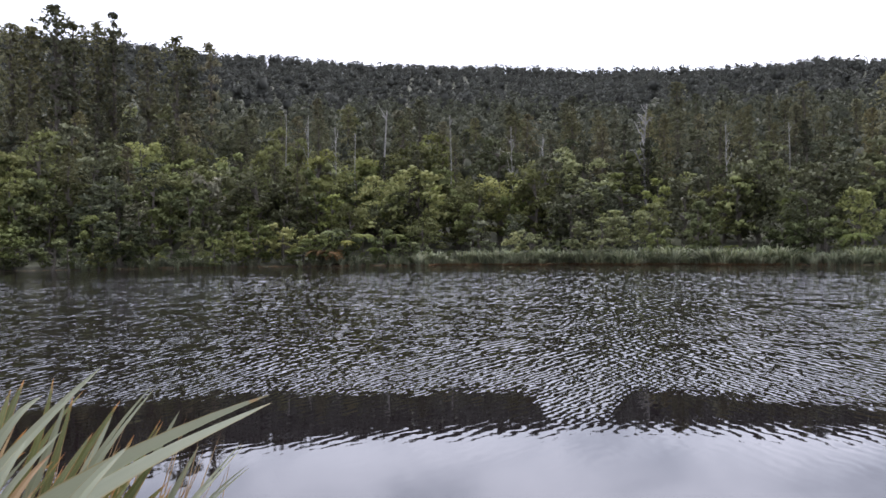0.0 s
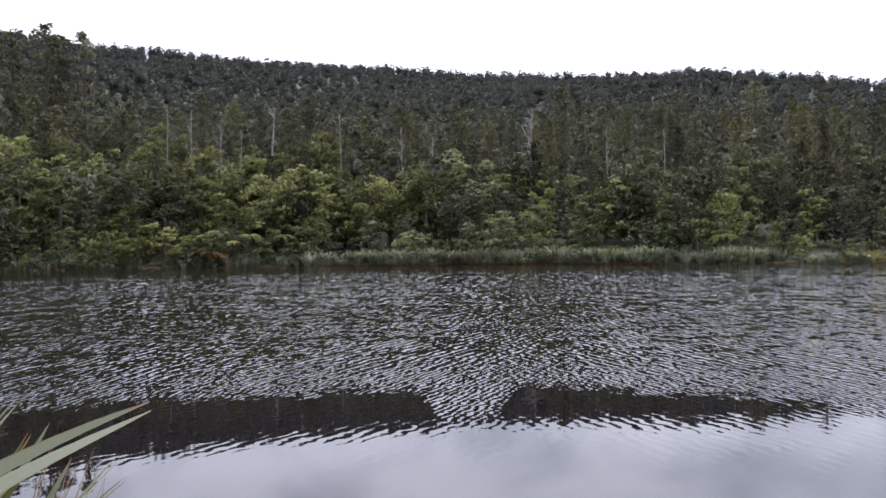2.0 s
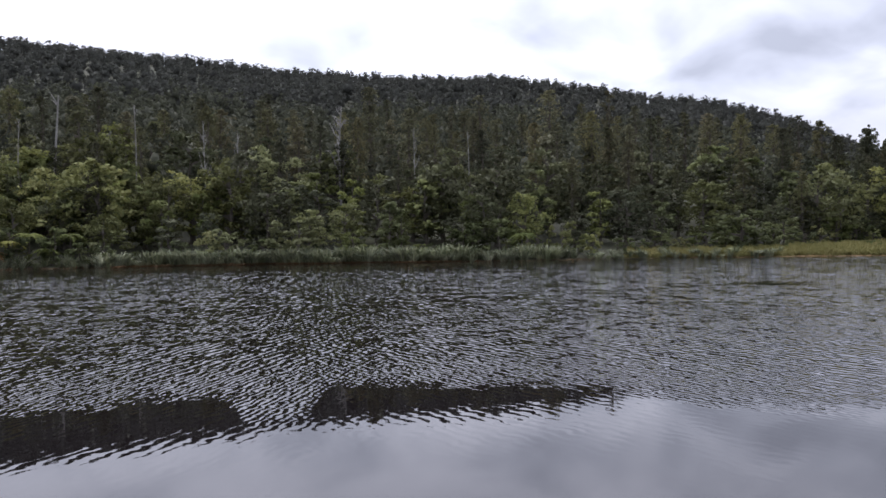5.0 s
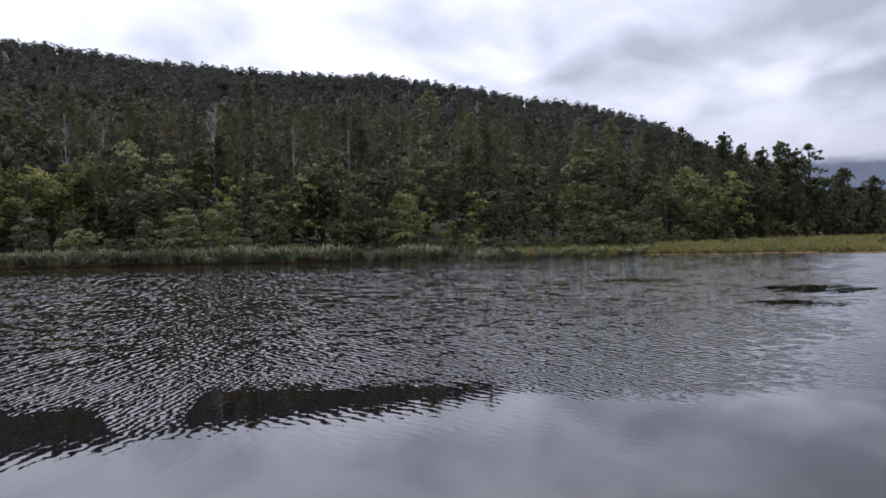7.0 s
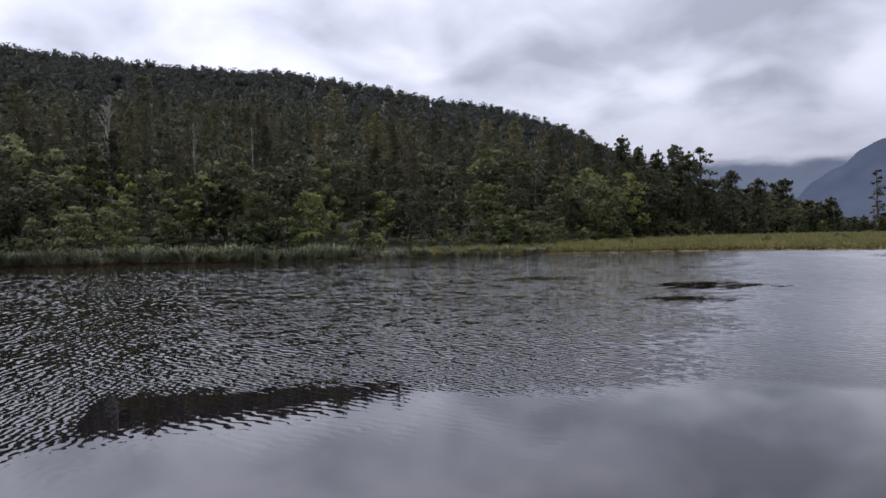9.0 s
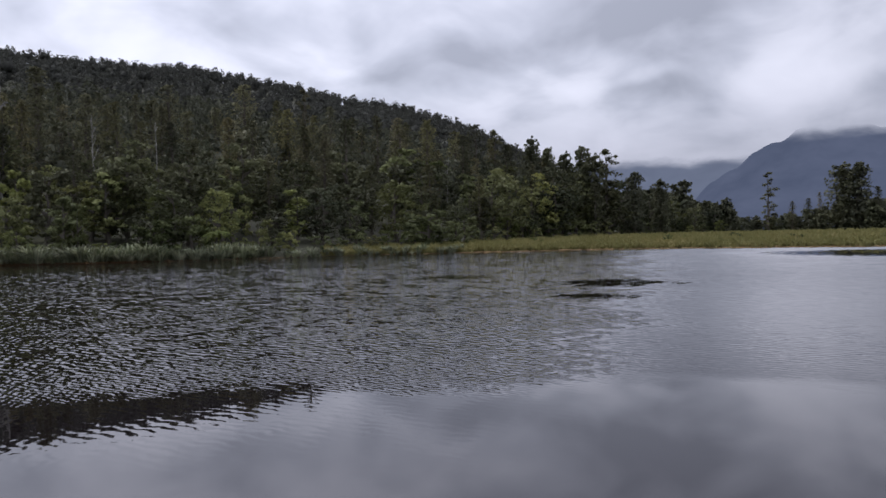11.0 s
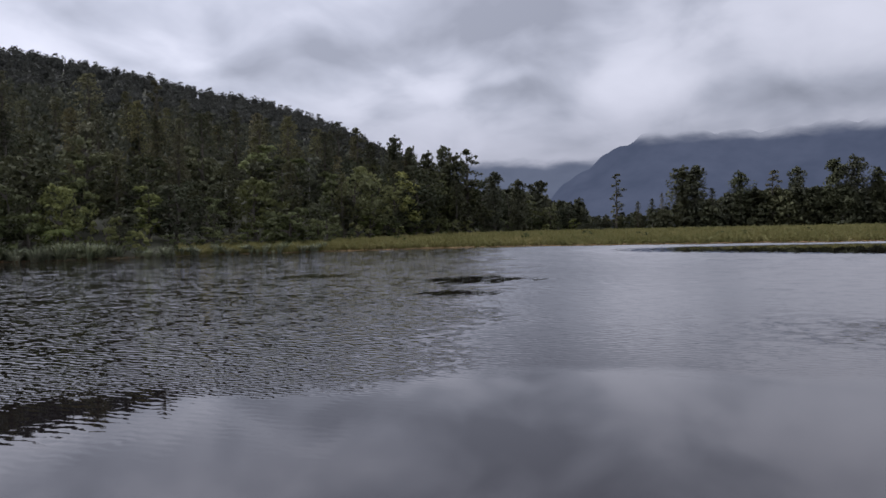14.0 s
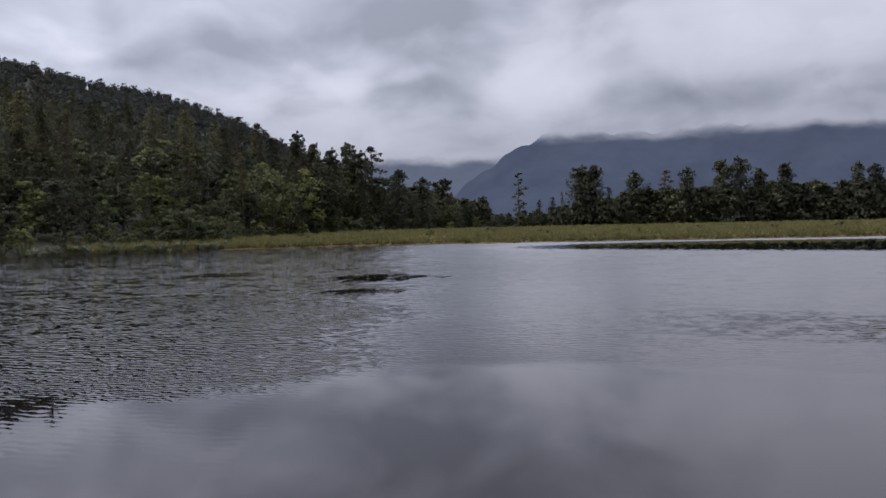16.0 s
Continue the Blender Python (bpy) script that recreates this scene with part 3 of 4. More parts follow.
def dead_shape(rng, height, limbs, spread):
    """A bleached standing trunk with bare, crooked limbs."""
    k = np.linspace(0, 1, 9)
    path = np.stack([0.25 * np.sin(k * 4), 0.2 * np.sin(k * 5 + 1), k * height], 1)
    parts = [tube(path, 0.17 * (1 - 0.7 * k) + 0.02, 7)]
    for i in range(limbs):
        t = 0.45 + 0.53 * rng.random()
        a = np.array([np.interp(t, k, path[:, j]) for j in range(3)])
        th = rng.random() * 2 * np.pi
        out = spread * (0.4 + 0.6 * rng.random()) * (1.25 - t)
        d = np.array([math.cos(th), math.sin(th), 0.0])
        b = a + d * out * 0.5 + np.array([0, 0, out * 0.35])
        e = a + d * out + np.array([0, 0, out * (0.7 + 0.5 * rng.random())]) + rng.normal(size=3) * 0.15
        parts.append(tube([a, b, e], [0.085, 0.06, 0.025], 5))
        for _ in range(2):
            tw = b + (e - b) * rng.random()
            parts.append(tube([tw, tw + unit(rng.normal(size=3) + np.array([0, 0, 1.0])) * out * 0.45], [0.04, 0.018], 4))
    return join(parts)


def fern_shape(rng, height, fronds=16):
    """A tree fern: slim trunk with a wheel of arching fronds."""
    trunk = tube([(0, 0, 0), (0.1, 0.05, height * 0.5), (0.05, 0.1, height)], [0.14, 0.11, 0.12], 6)
    v, f = [], []
    for i in range(fronds):
        a = i * 2 * np.pi / fronds + rng.random() * 0.3
        ln = 1.9 * (0.8 + 0.4 * rng.random())
        d, s = np.array([math.cos(a), math.sin(a), 0]), np.array([-math.sin(a), math.cos(a), 0])
        rise = 0.5 + 0.4 * rng.random()
        for k in range(9):
            t0, t1 = k / 9, (k + 0.8) / 9
            wd = 0.42 * math.sin(math.pi * min(1, 0.12 + 0.88 * t0)) + 0.03
            for sign in (-1, 1):
                p = [np.array([0.05, 0.1, height]) + d * ln * t + np.array([0, 0, ln * (rise * t - 1.05 * t * t)]) for t in (t0, t1)]
                q = p[0] + s * sign * wd + d * 0.12 + np.array([0, 0, -wd * 0.35])
                b = len(v)
                v += [p[0], p[1], q + d * 0.14, q]
                f.append((b, b + 1, b + 2, b + 3))
    return trunk, (np.array(v), np.array(f))


def tree_thing(name, trunk, leaves, trunk_mat, leaf_mat, label, category, group):
    """An Empty at the foot that holds a trunk and a crown."""
    ob = tagged(new(name), label, category, group)
    for part_name, geo, mt in (("trunk", trunk, trunk_mat), ("crown", leaves, leaf_mat)):
        if geo is not None:
            p = new(part_name, mesh_of(part_name, geo[0], geo[1], mt, normals=geo[2] if len(geo) > 2 else None))
            p.parent = ob
    return ob


rng = np.random.default_rng(11)
KINDS = {}


def stock(kind, maker, count, trunk_mat, leaf_mat, label, category, group):
    """The first trees of a kind; the rest are copies."""
    KINDS[kind] = [dict(parts=maker(i), mats=(trunk_mat, leaf_mat), label=label, category=category, group=group, first=None) for i in range(count)]


stock("broadleaf_tree", lambda i: broadleaf_shape(rng, 10.0, 3.5 + 0.3 * (i % 3), 11 + i), 6, bark, broad_leaf, "green broadleaf tree with a rounded billowing crown on the lakeshore", "tree", "broadleaf trees on the far shore")
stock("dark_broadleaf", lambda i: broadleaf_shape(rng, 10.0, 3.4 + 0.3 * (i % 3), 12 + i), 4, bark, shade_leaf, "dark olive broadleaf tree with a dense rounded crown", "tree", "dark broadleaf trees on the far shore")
stock("conifer_tree", lambda i: conifer_shape(rng, 20.0, 3.2 + 0.4 * (i % 3), 36 + 2 * i, taper=0.45 + 0.12 * i), 6, bark, dark_leaf, "tall dark olive podocarp conifer with drooping tufted foliage", "tree", "tall conifers on the far shore")
stock("lakeside_shrub", lambda i: broadleaf_shape(rng, 4.0, 2.0, 6 + i, 0.17, 5, 32), 4, bark, shrub_leaf, "low leafy green shrub at the water's edge", "shrub", "shrubs along the shore")
stock("young_tree", lambda i: broadleaf_shape(rng, 8.0, 2.2, 9 + i, 0.22, 6, 22), 3, bark, young_leaf, "slender young tree with light yellow-green leaves", "tree", "young trees among the shore forest")
stock("grey_tree", lambda i: broadleaf_shape(rng, 8.0, 2.4, 9, 0.2, 6, 30), 2, bark, grey_leaf, "grey-green tree with pale thin foliage", "tree", "grey-green trees")
stock("sparse_conifer", lambda i: conifer_shape(rng, 20.0, 2.9, 20 + 3 * i, 0.26, 0.1, 0.4, 3, 22, 0.19, 0.2), 3, bark, dark_leaf, "slender open-crowned conifer standing above the others", "tree", "open-crowned conifers")
stock("broad_conifer", lambda i: conifer_shape(rng, 20.0, 5.6, 40, 0.42, 0.02, 0.34 + 0.12 * i, 5, 18, 0.25), 3, bark, belt_leaf, "broad dark conifer standing by the wet meadow", "tree", "broad conifers by the meadow")
stock("belt_tree", lambda i: conifer_shape(rng, 12.0, 5.0, 22, 0.5, -0.02, 0.3 + 0.12 * i, 4, 17, 0.3), 4, bark, belt_leaf, "dark conifer in a close belt behind the wet meadow", "tree", "belt of trees behind the meadow")
stock("dead_tree", lambda i: (dead_shape(rng, 11.0, 2 + 8 * i, 2.6), None), 3, dead_wood, None, "bleached grey dead tree with bare limbs", "dead tree", "dead trees")
stock("tree_fern", lambda i: fern_shape(rng, 2.6 + i), 2, bark, fern_leaf, "yellow-green tree fern with arching fronds", "tree fern", "tree ferns")

stock("dry_fern", lambda i: fern_shape(rng, 1.2), 1, bark, dry_fern_leaf, "orange-brown dry fern at the water's edge", "fern", "dry ferns")


def plant(kind, az, r, height, rng, wide=1.0, variant=None, sink=0.15):
    """One tree of a kind at a bearing and distance, with a given height."""
    row = KINDS[kind]
    it = row[variant if variant is not None else int(rng.integers(len(row)))]
    x, y = (float(c) for c in place(az, r))
    base = {"broadleaf_tree": 10.0, "dark_broadleaf": 10.0, "conifer_tree": 20.0, "lakeside_shrub": 4.0, "grey_tree": 8.0, "young_tree": 8.0, "sparse_conifer": 20.0, "belt_tree": 12.0, "broad_conifer": 20.0, "dead_tree": 11.0, "dry_fern": 1.6, "tree_fern": 3.4}[kind]
    s = height / base
    m = pose(x, y, float(ground_height(az, r)) - sink, 0, 0, float(rng.random() * 360)) @ Matrix.Diagonal((s * wide, s * wide, s, 1))
    if it["first"] is None:
        it["first"] = tree_thing(kind, *it["parts"], *it["mats"], it["label"], it["category"], it["group"])
        it["first"].matrix_basis = m
        return it["first"]
    copy = copy_thing(it["first"], Matrix())
    copy.matrix_basis = m
    return copy


def plant_to(kind, az, top, r, rng, wide=1.0, variant=None):
    """One tree whose top stands at a given slope above the eye."""
    return plant(kind, az, r, EYE + top * r - float(ground_height(az, r)) + 0.15, rng, wide, variant)


def forest():
    g = np.random.default_rng(5)
    # shrubs at the foot of the forest
    for az in np.concatenate([np.arange(-33, 47, 1.45), np.arange(-32, 0, 1.6)]):
        a = az + g.normal() * 0.4
        r = float(shore(a) + lerp_table(a, [(-34, -0.6), (-4, -0.3), (2, 2.2), (30, 2.2), (36, 1.5), (47, 12)]) + g.random() * 2.2)
        plant("lakeside_shrub", a, r, 1.6 + 4.4 * g.random() ** 1.5, g, 0.8 + 0.6 * g.random())
    for az in np.arange(43, 66, 1.0):
        plant("lakeside_shrub", az, float(shore(az) + lerp_table(az, FOREST_EDGE)) + 3 * g.random(), 2.8 + 2.5 * g.random(), g, 1.1)
    # rounded broadleaf trees in three rows
    for row, (dist, step, lo, hi) in enumerate([(5, 3.3, 5.0, 9.0), (11, 3.1, 8.0, 13.0), (20, 3.3, 9.0, 14.5)]):
        for az in np.arange(-34 + row, 62, step):
            a = az + g.normal() * 0.6
            r = float(shore(a) + lerp_table(a, FOREST_EDGE) + dist + g.normal() * 2)
            pick = g.random()
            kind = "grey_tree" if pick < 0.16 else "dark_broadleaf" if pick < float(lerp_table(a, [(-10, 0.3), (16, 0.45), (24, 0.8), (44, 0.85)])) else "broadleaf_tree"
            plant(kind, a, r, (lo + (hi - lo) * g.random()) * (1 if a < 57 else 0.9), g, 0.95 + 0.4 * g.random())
    # light young trees among them
    for lo, hi, count in ((-31, 2, 48), (2, 22, 12), (24, 50, 7)):
        for i in range(count):
            a = lo + (hi - lo) * (i + g.random()) / count
            d = 2 + 22 * g.random()
            plant("young_tree", a, float(shore(a) + lerp_table(a, FOREST_EDGE) + d), 5 + 0.28 * d + 3 * g.random(), g, 0.85 + 0.4 * g.random())
    # tall conifers behind and among them
    for dist, step, lo, hi in [(15, 4.1, 11, 15), (27, 3.0, 14, 19), (38, 3.1, 14, 19), (50, 3.1, 12, 18), (66, 3.3, 13, 19), (84, 3.3, 13, 19)]:
        for az in np.arange(-34, 57, step):
            a = az + g.normal() * 0.8
            r = float(shore(a) + lerp_table(a, FOREST_EDGE) * 0.8 + dist + g.normal() * 3)
            tall = lo + (hi - lo) * g.random()
            # rounded trees reach higher up the slope towards the west
            if g.random() < float(lerp_table(a, [(-34, 0.6), (-14, 0.5), (4, 0.18), (18, 0.05), (50, 0.0)])):
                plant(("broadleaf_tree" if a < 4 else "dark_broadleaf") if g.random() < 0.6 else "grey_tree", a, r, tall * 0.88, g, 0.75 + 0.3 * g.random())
            else:
                plant("conifer_tree", a, r, tall, g, 0.95 + 0.4 * g.random())
    # broadleaf crowns higher on the slope
    for az in np.arange(-33, 52, 3.7):
        a = az + g.normal()
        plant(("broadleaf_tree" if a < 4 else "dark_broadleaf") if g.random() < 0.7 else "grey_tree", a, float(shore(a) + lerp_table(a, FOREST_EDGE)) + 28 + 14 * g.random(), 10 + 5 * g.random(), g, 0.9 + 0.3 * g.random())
    # trees that stand out by themselves: kind, bearing, slope of the top, distance, width, shape
    for kind, az, top, r, wide, v in [
        ("conifer_tree", -26.9, 0.290, 152, 1.25, 0), ("conifer_tree", -25.9, 0.272, 156, 1.2, 2), ("conifer_tree", -24.4, 0.274, 160, 1.1, 1), ("sparse_conifer", -23.2, 0.288, 165, 0.6, 0),
        ("conifer_tree", -23.4, 0.268, 160, 1.1, 3), ("conifer_tree", -19.3, 0.266, 160, 1.1, 1), ("conifer_tree", -18.3, 0.254, 162, 1.1, 4), ("sparse_conifer", -16.9, 0.262, 165, 0.8, 1), ("conifer_tree", -29.5, 0.262, 160, 1.2, 4), ("conifer_tree", -28.2, 0.262, 158, 1.2, 5), ("conifer_tree", -21.2, 0.252, 160, 1.1, 0),
        ("conifer_tree", 9.2, 0.187, 140, 1.0, 3), ("conifer_tree", 17.2, 0.206, 150, 1.2, 4), ("conifer_tree", 25.4, 0.194, 148, 1.1, 2),
        ("conifer_tree", 30.5, 0.198, 150, 1.2, 1), ("sparse_conifer", 34.9, 0.194, 165, 0.7, 2), ("conifer_tree", 33.6, 0.168, 150, 1.2, 5),
        ("conifer_tree", 36.8, 0.172, 160, 1.0, 0), ("conifer_tree", 40.2, 0.160, 160, 1.0, 3), ("conifer_tree", -1.6, 0.195, 150, 1.1, 5),
        ("conifer_tree", 44.0, 0.153, 165, 1.0, 1), ("conifer_tree", 47.6, 0.146, 172, 0.9, 2), ("sparse_conifer", 49.0, 0.139, 176, 0.8, 1),
        ("broad_conifer", 51.7, 0.125, 178, 0.5, 0), ("broad_conifer", 53.0, 0.112, 180, 0.42, 1), ("broad_conifer", 54.2, 0.104, 182, 0.5, 0),
        ("broad_conifer", 55.5, 0.112, 186, 0.5, 2), ("broad_conifer", 56.3, 0.1, 184, 0.6, 0), ("sparse_conifer", 57.2, 0.109, 188, 1.1, 1),
        ("broad_conifer", 59.2, 0.077, 196, 0.6, 1), ("broad_conifer", 61.0, 0.066, 205, 0.7, 2),
    ]:
        plant_to(kind, az, top, r, g, wide * (1.35 if az > 46 else 1.1), v)
    # the close, dark end of the wood by the meadow
    for az in np.arange(49, 66, 0.75):
        top = float(lerp_table(az, [(49, 0.105), (54, 0.085), (58, 0.075), (60, 0.06), (64, 0.045), (66, 0.03)])) - 0.022 * g.random()
        r = float(shore(az) + lerp_table(az, FOREST_EDGE)) + 5 + 12 * g.random()
        pick = g.random()
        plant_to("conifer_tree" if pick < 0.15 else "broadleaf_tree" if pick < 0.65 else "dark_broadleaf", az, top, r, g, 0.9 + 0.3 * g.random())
    # bleached dead trees on the slope
    for az, top, r, v in [(-4.25, 0.18, 119, 0), (-10.0, 0.172, 122, 1), (-11.6, 0.178, 124, 0), (-8.0, 0.158, 120, 1), (0.6, 0.173, 120, 0), (15.0, 0.180, 116, 2), (5.2, 0.157, 116, 2), (7.5, 0.146, 116, 1), (-6.5, 0.15, 120, 0), (20.5, 0.152, 116, 1), (24.5, 0.145, 116, 0), (45.4, 0.1, 138, 1)]:
        plant_to("dead_tree", az, top, r, g, 0.75 if az in (-4.25, 15.0) else 0.4, v)
    for az, d in [(-8.2, 3.0), (-6.0, 3.4), (-9.6, 3.2), (-22.5, 6.0), (-3.5, 3.5), (28.5, 4.5)]:
        plant("tree_fern", az, float(shore(az)) + d, 3.2 + g.random(), g)

    for az, d in [(-9.0, 0.6), (-8.5, 0.9)]:
        plant("dry_fern", az, float(shore(az)) + d, 1.6 + 0.5 * g.random(), g)
    for az, d in [(-10.4, 1.0), (-7.2, 1.2), (-5.0, 1.0), (-12.0, 1.2)]:
        plant("tree_fern", az, float(shore(az)) + d, 2.2 + 0.6 * g.random(), g)


forest()


def far_woods():
    """The woods of the hillside up to the ridge, one uncounted mass."""
    g = np.random.default_rng(8)
    minis, fine = [], []
    for i in range(6):
        nb = 10
        z = 0.16 + 0.68 * (np.arange(nb) + g.random(nb)) / nb
        a = g.random(nb) + np.arange(nb) * 2.4
        rr = (3.6, 3.3, 3.9, 2.9, 2.5, 3.3)[i] * (0.45 + 0.4 * g.random(nb)) * np.sqrt(np.clip(1 - ((z - 0.36) / 0.52) ** 2, 0.02, 1))
        b = np.stack([np.cos(a) * rr, np.sin(a) * rr, z * 13], 1)
        c, r = lobes_on(b, np.full(nb, 1.1), 3, 1.15, g)
        minis.append(with_hearts(crown(c, r, 0.8, 0.55, 6, g, rough=0.12), b[::4] * np.array([0.4, 0.4, 0.8]), np.full(len(b[::4]), 1.0), 1.6, g))
        # rounder, closer crowns for the upper slope
        fine.append(with_hearts(crown(b * np.array([0.9, 0.9, 0.7]) + np.array([0, 0, 2.0]), np.full(nb, 1.75), 0.85, 0.75, 11, g, rough=0.1), b[1::5] * np.array([0.5, 0.5, 0.7]) + np.array([0, 0, 1.2]), np.full(2, 1.9), 1.1, g))
    rows = [(r0, 7.6) for r0 in np.arange(130, 300, 10.0)] + [(r0, 8.6) for r0 in np.arange(306, 590, 14.0)] + [(RIDGE_AT - 6, 6.0), (RIDGE_AT + 3, 6.0), (RIDGE_AT + 14, 8.0)]
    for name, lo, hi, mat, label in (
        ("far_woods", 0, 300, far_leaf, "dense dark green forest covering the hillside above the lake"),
        ("ridge_woods", 300, 999, hazy_ridge_leaf, "dense grey-green forest on the upper hillside and along the ridge"),
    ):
        out, facing, faces, base = [], [], [], 0
        for r0, gap in rows:
            if not lo <= r0 < hi:
                continue
            for az in np.arange(-36, 62, math.degrees(gap / r0)):
                a = az + g.normal() * math.degrees(1.8 / r0)
                r = r0 + g.normal() * 2.8
                if lerp_table(a, RIDGE) < 0.02 or r < shore(a) + lerp_table(a, FOREST_EDGE) + (24 if a < 44 else 10):
                    continue
                s = (0.75 + 0.4 * g.random()) * (1.0 if g.random() > 0.05 else 1.2)
                v, quads, form = (fine if r0 > 300 else minis)[int(g.integers(6))]
                t = g.random() * 6.283
                x, y = place(a, r)
                rot = np.array([[math.cos(t), -math.sin(t), 0], [math.sin(t), math.cos(t), 0], [0, 0, 1]])
                facing.append(form @ rot.T)
                faces.append(quads + base)
                base += len(v)
                out.append(v @ rot.T * s + np.array([x, y, float(ground_height(a, r)) - 1.5]))
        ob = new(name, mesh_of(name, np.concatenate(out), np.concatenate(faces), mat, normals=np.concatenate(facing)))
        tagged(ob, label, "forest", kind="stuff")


far_woods()

# ======== the wet meadow and its trees ========
def meadow_woods():
    g = np.random.default_rng(21)
    # a close dark belt behind the meadow
    for dist, step in ((149, 0.62), (156, 0.7)):
        for az in np.arange(60, 101, step):
            a = az + g.normal() * 0.25
            r = float(shore(a)) + dist + g.normal() * 3 - 35 * max(0.0, (64 - a) / 6)
            low = float(lerp_table(a, [(60, 0.05), (63, 0.042), (66, 0.02), (68, 0.016), (71, 0.022), (75, 0.036), (79, 0.042), (92, 0.044), (100, 0.044)]))
            plant_to("belt_tree", a, low + g.normal() * 0.003, r, g, 1.15 + 0.4 * g.random())
    # single trees above it: kind, bearing, slope of the top, width, shape
    for kind, az, top, wide, v in [
        ("belt_tree", 62.5, 0.062, 0.95, 0), ("belt_tree", 65.5, 0.040, 0.8, 2), ("belt_tree", 64.9, 0.034, 0.7, 1), ("sparse_conifer", 68.2, 0.070, 1.3, 0),
        ("conifer_tree", 69.7, 0.034, 1.2, 5), ("conifer_tree", 70.7, 0.037, 1.2, 5), ("conifer_tree", 71.4, 0.044, 0.7, 4),
        ("broad_conifer", 72.8, 0.075, 1.05, 0), ("broad_conifer", 73.7, 0.076, 1.0, 1), ("conifer_tree", 74.8, 0.048, 1.2, 3),
        ("broad_conifer", 76.7, 0.066, 0.95, 0), ("sparse_conifer", 78.8, 0.067, 1.5, 1), ("broad_conifer", 80.3, 0.069, 0.85, 2),
        ("broad_conifer", 82.6, 0.076, 0.9, 1), ("broad_conifer", 83.8, 0.078, 0.95, 0), ("broad_conifer", 85.1, 0.064, 0.8, 1), ("broad_conifer", 86.7, 0.069, 0.95, 1),
        ("broad_conifer", 91.1, 0.066, 0.65, 2), ("broad_conifer", 92.1, 0.063, 0.8, 2), ("broad_conifer", 94.5, 0.06, 0.95, 2),
    ]:
        plant_to(kind, az, top, float(shore(az)) + 146 - 35 * max(0.0, (64 - az) / 6), g, wide, v)
    for az, d in [(52, 9), (57, 14), (61.5, 7), (66, 22), (70, 10), (75.5, 16), (76.8, 9), (81, 30), (86, 12), (90, 20)]:
        plant("lakeside_shrub", az, float(shore(az)) + d, 1.1 + 0.6 * g.random(), g, 1.3)
    for az, top, r in [(70.7, 0.012, 225), (83.0, 0.011, 240), (91.5, 0.014, 235), (58.0, 0.012, 170)]:
        plant_to("dead_tree", az, top, r, g, 0.5, 0)


meadow_woods()


def blade_fan(g, count, length, width, lean, base):
    """Strap leaves that rise from one foot and arch outwards."""
    v, f = [], []
    for i in range(count):
        a = g.random() * 6.283
        d, s = np.array([math.cos(a), math.sin(a), 0]), np.array([-math.sin(a), math.cos(a), 0])
        ln = length * (0.3 + 0.8 * g.random() ** 0.7)
        out, start = lean * (0.15 + 0.85 * g.random()) * ln, d * base * g.random()
        b = len(v)
        for t in (0, 0.4, 0.75, 1.0):
            p = start + d * out * t ** 1.7 + np.array([0, 0, ln * (t - 0.32 * (out / ln) * t ** 3)])
            wd = width * (1 - 0.3 * t) * (1 if t < 0.9 else 0.15)
            v += [p - s * wd / 2, p + s * wd / 2]
        f += [(b + 2 * k, b + 2 * k + 1, b + 2 * k + 3, b + 2 * k + 2) for k in range(3)]
    return np.array(v), np.array(f)


def shore_flax():
    g = np.random.default_rng(31)
    firsts = []
    for i in range(5):
        ob = tagged(new("flax_bush", mesh_of("flax_bush", *blade_fan(g, 60, 1.85, 0.15, 1.0, 0.55), flax_leaf)), "pale grey-green flax bush with strap leaves along the waterline", "flax", "flax bushes along the far shore")
        firsts.append(ob)
    n = 0
    for az in np.arange(-26, 47, 0.22):
        a = az + g.normal() * 0.12
        thick = float(lerp_table(a, [(-26, 0.5), (-22, 0.75), (-16, 0.55), (-9, 0.3), (-2, 0.85), (2, 1.0), (24, 1.0), (26, 0.75), (30, 0.9), (34, 0.35), (38, 0.7), (47, 0.6)]))
        if g.random() > thick:
            continue
        tall = float(lerp_table(a, [(-26, 0.7), (-12, 0.7), (0, 0.85), (5, 1.0), (24, 1.05), (26, 0.75), (29, 1.05), (34, 0.6), (47, 0.6)]))
        # every third bush is a low one at the very edge
        low = g.random() < 0.36
        r = float(shore(a)) + (-0.7 + 0.3 * g.random() if low else -0.4 + g.random() * 1.6)
        s = tall * (0.85 + 0.35 * g.random()) * (0.6 if low else 1.0)
        x, y = (float(c) for c in place(a, r))
        m = pose(x, y, max(-0.05, float(ground_height(a, r)) - 0.05), 0, 0, g.random() * 360) @ Matrix.Diagonal((s * 1.15, s * 1.15, s, 1))
        if n < 5:
            firsts[n].matrix_basis = m
        else:
            copy_thing(firsts[int(g.integers(5))], Matrix()).matrix_basis = m
        n += 1


shore_flax()


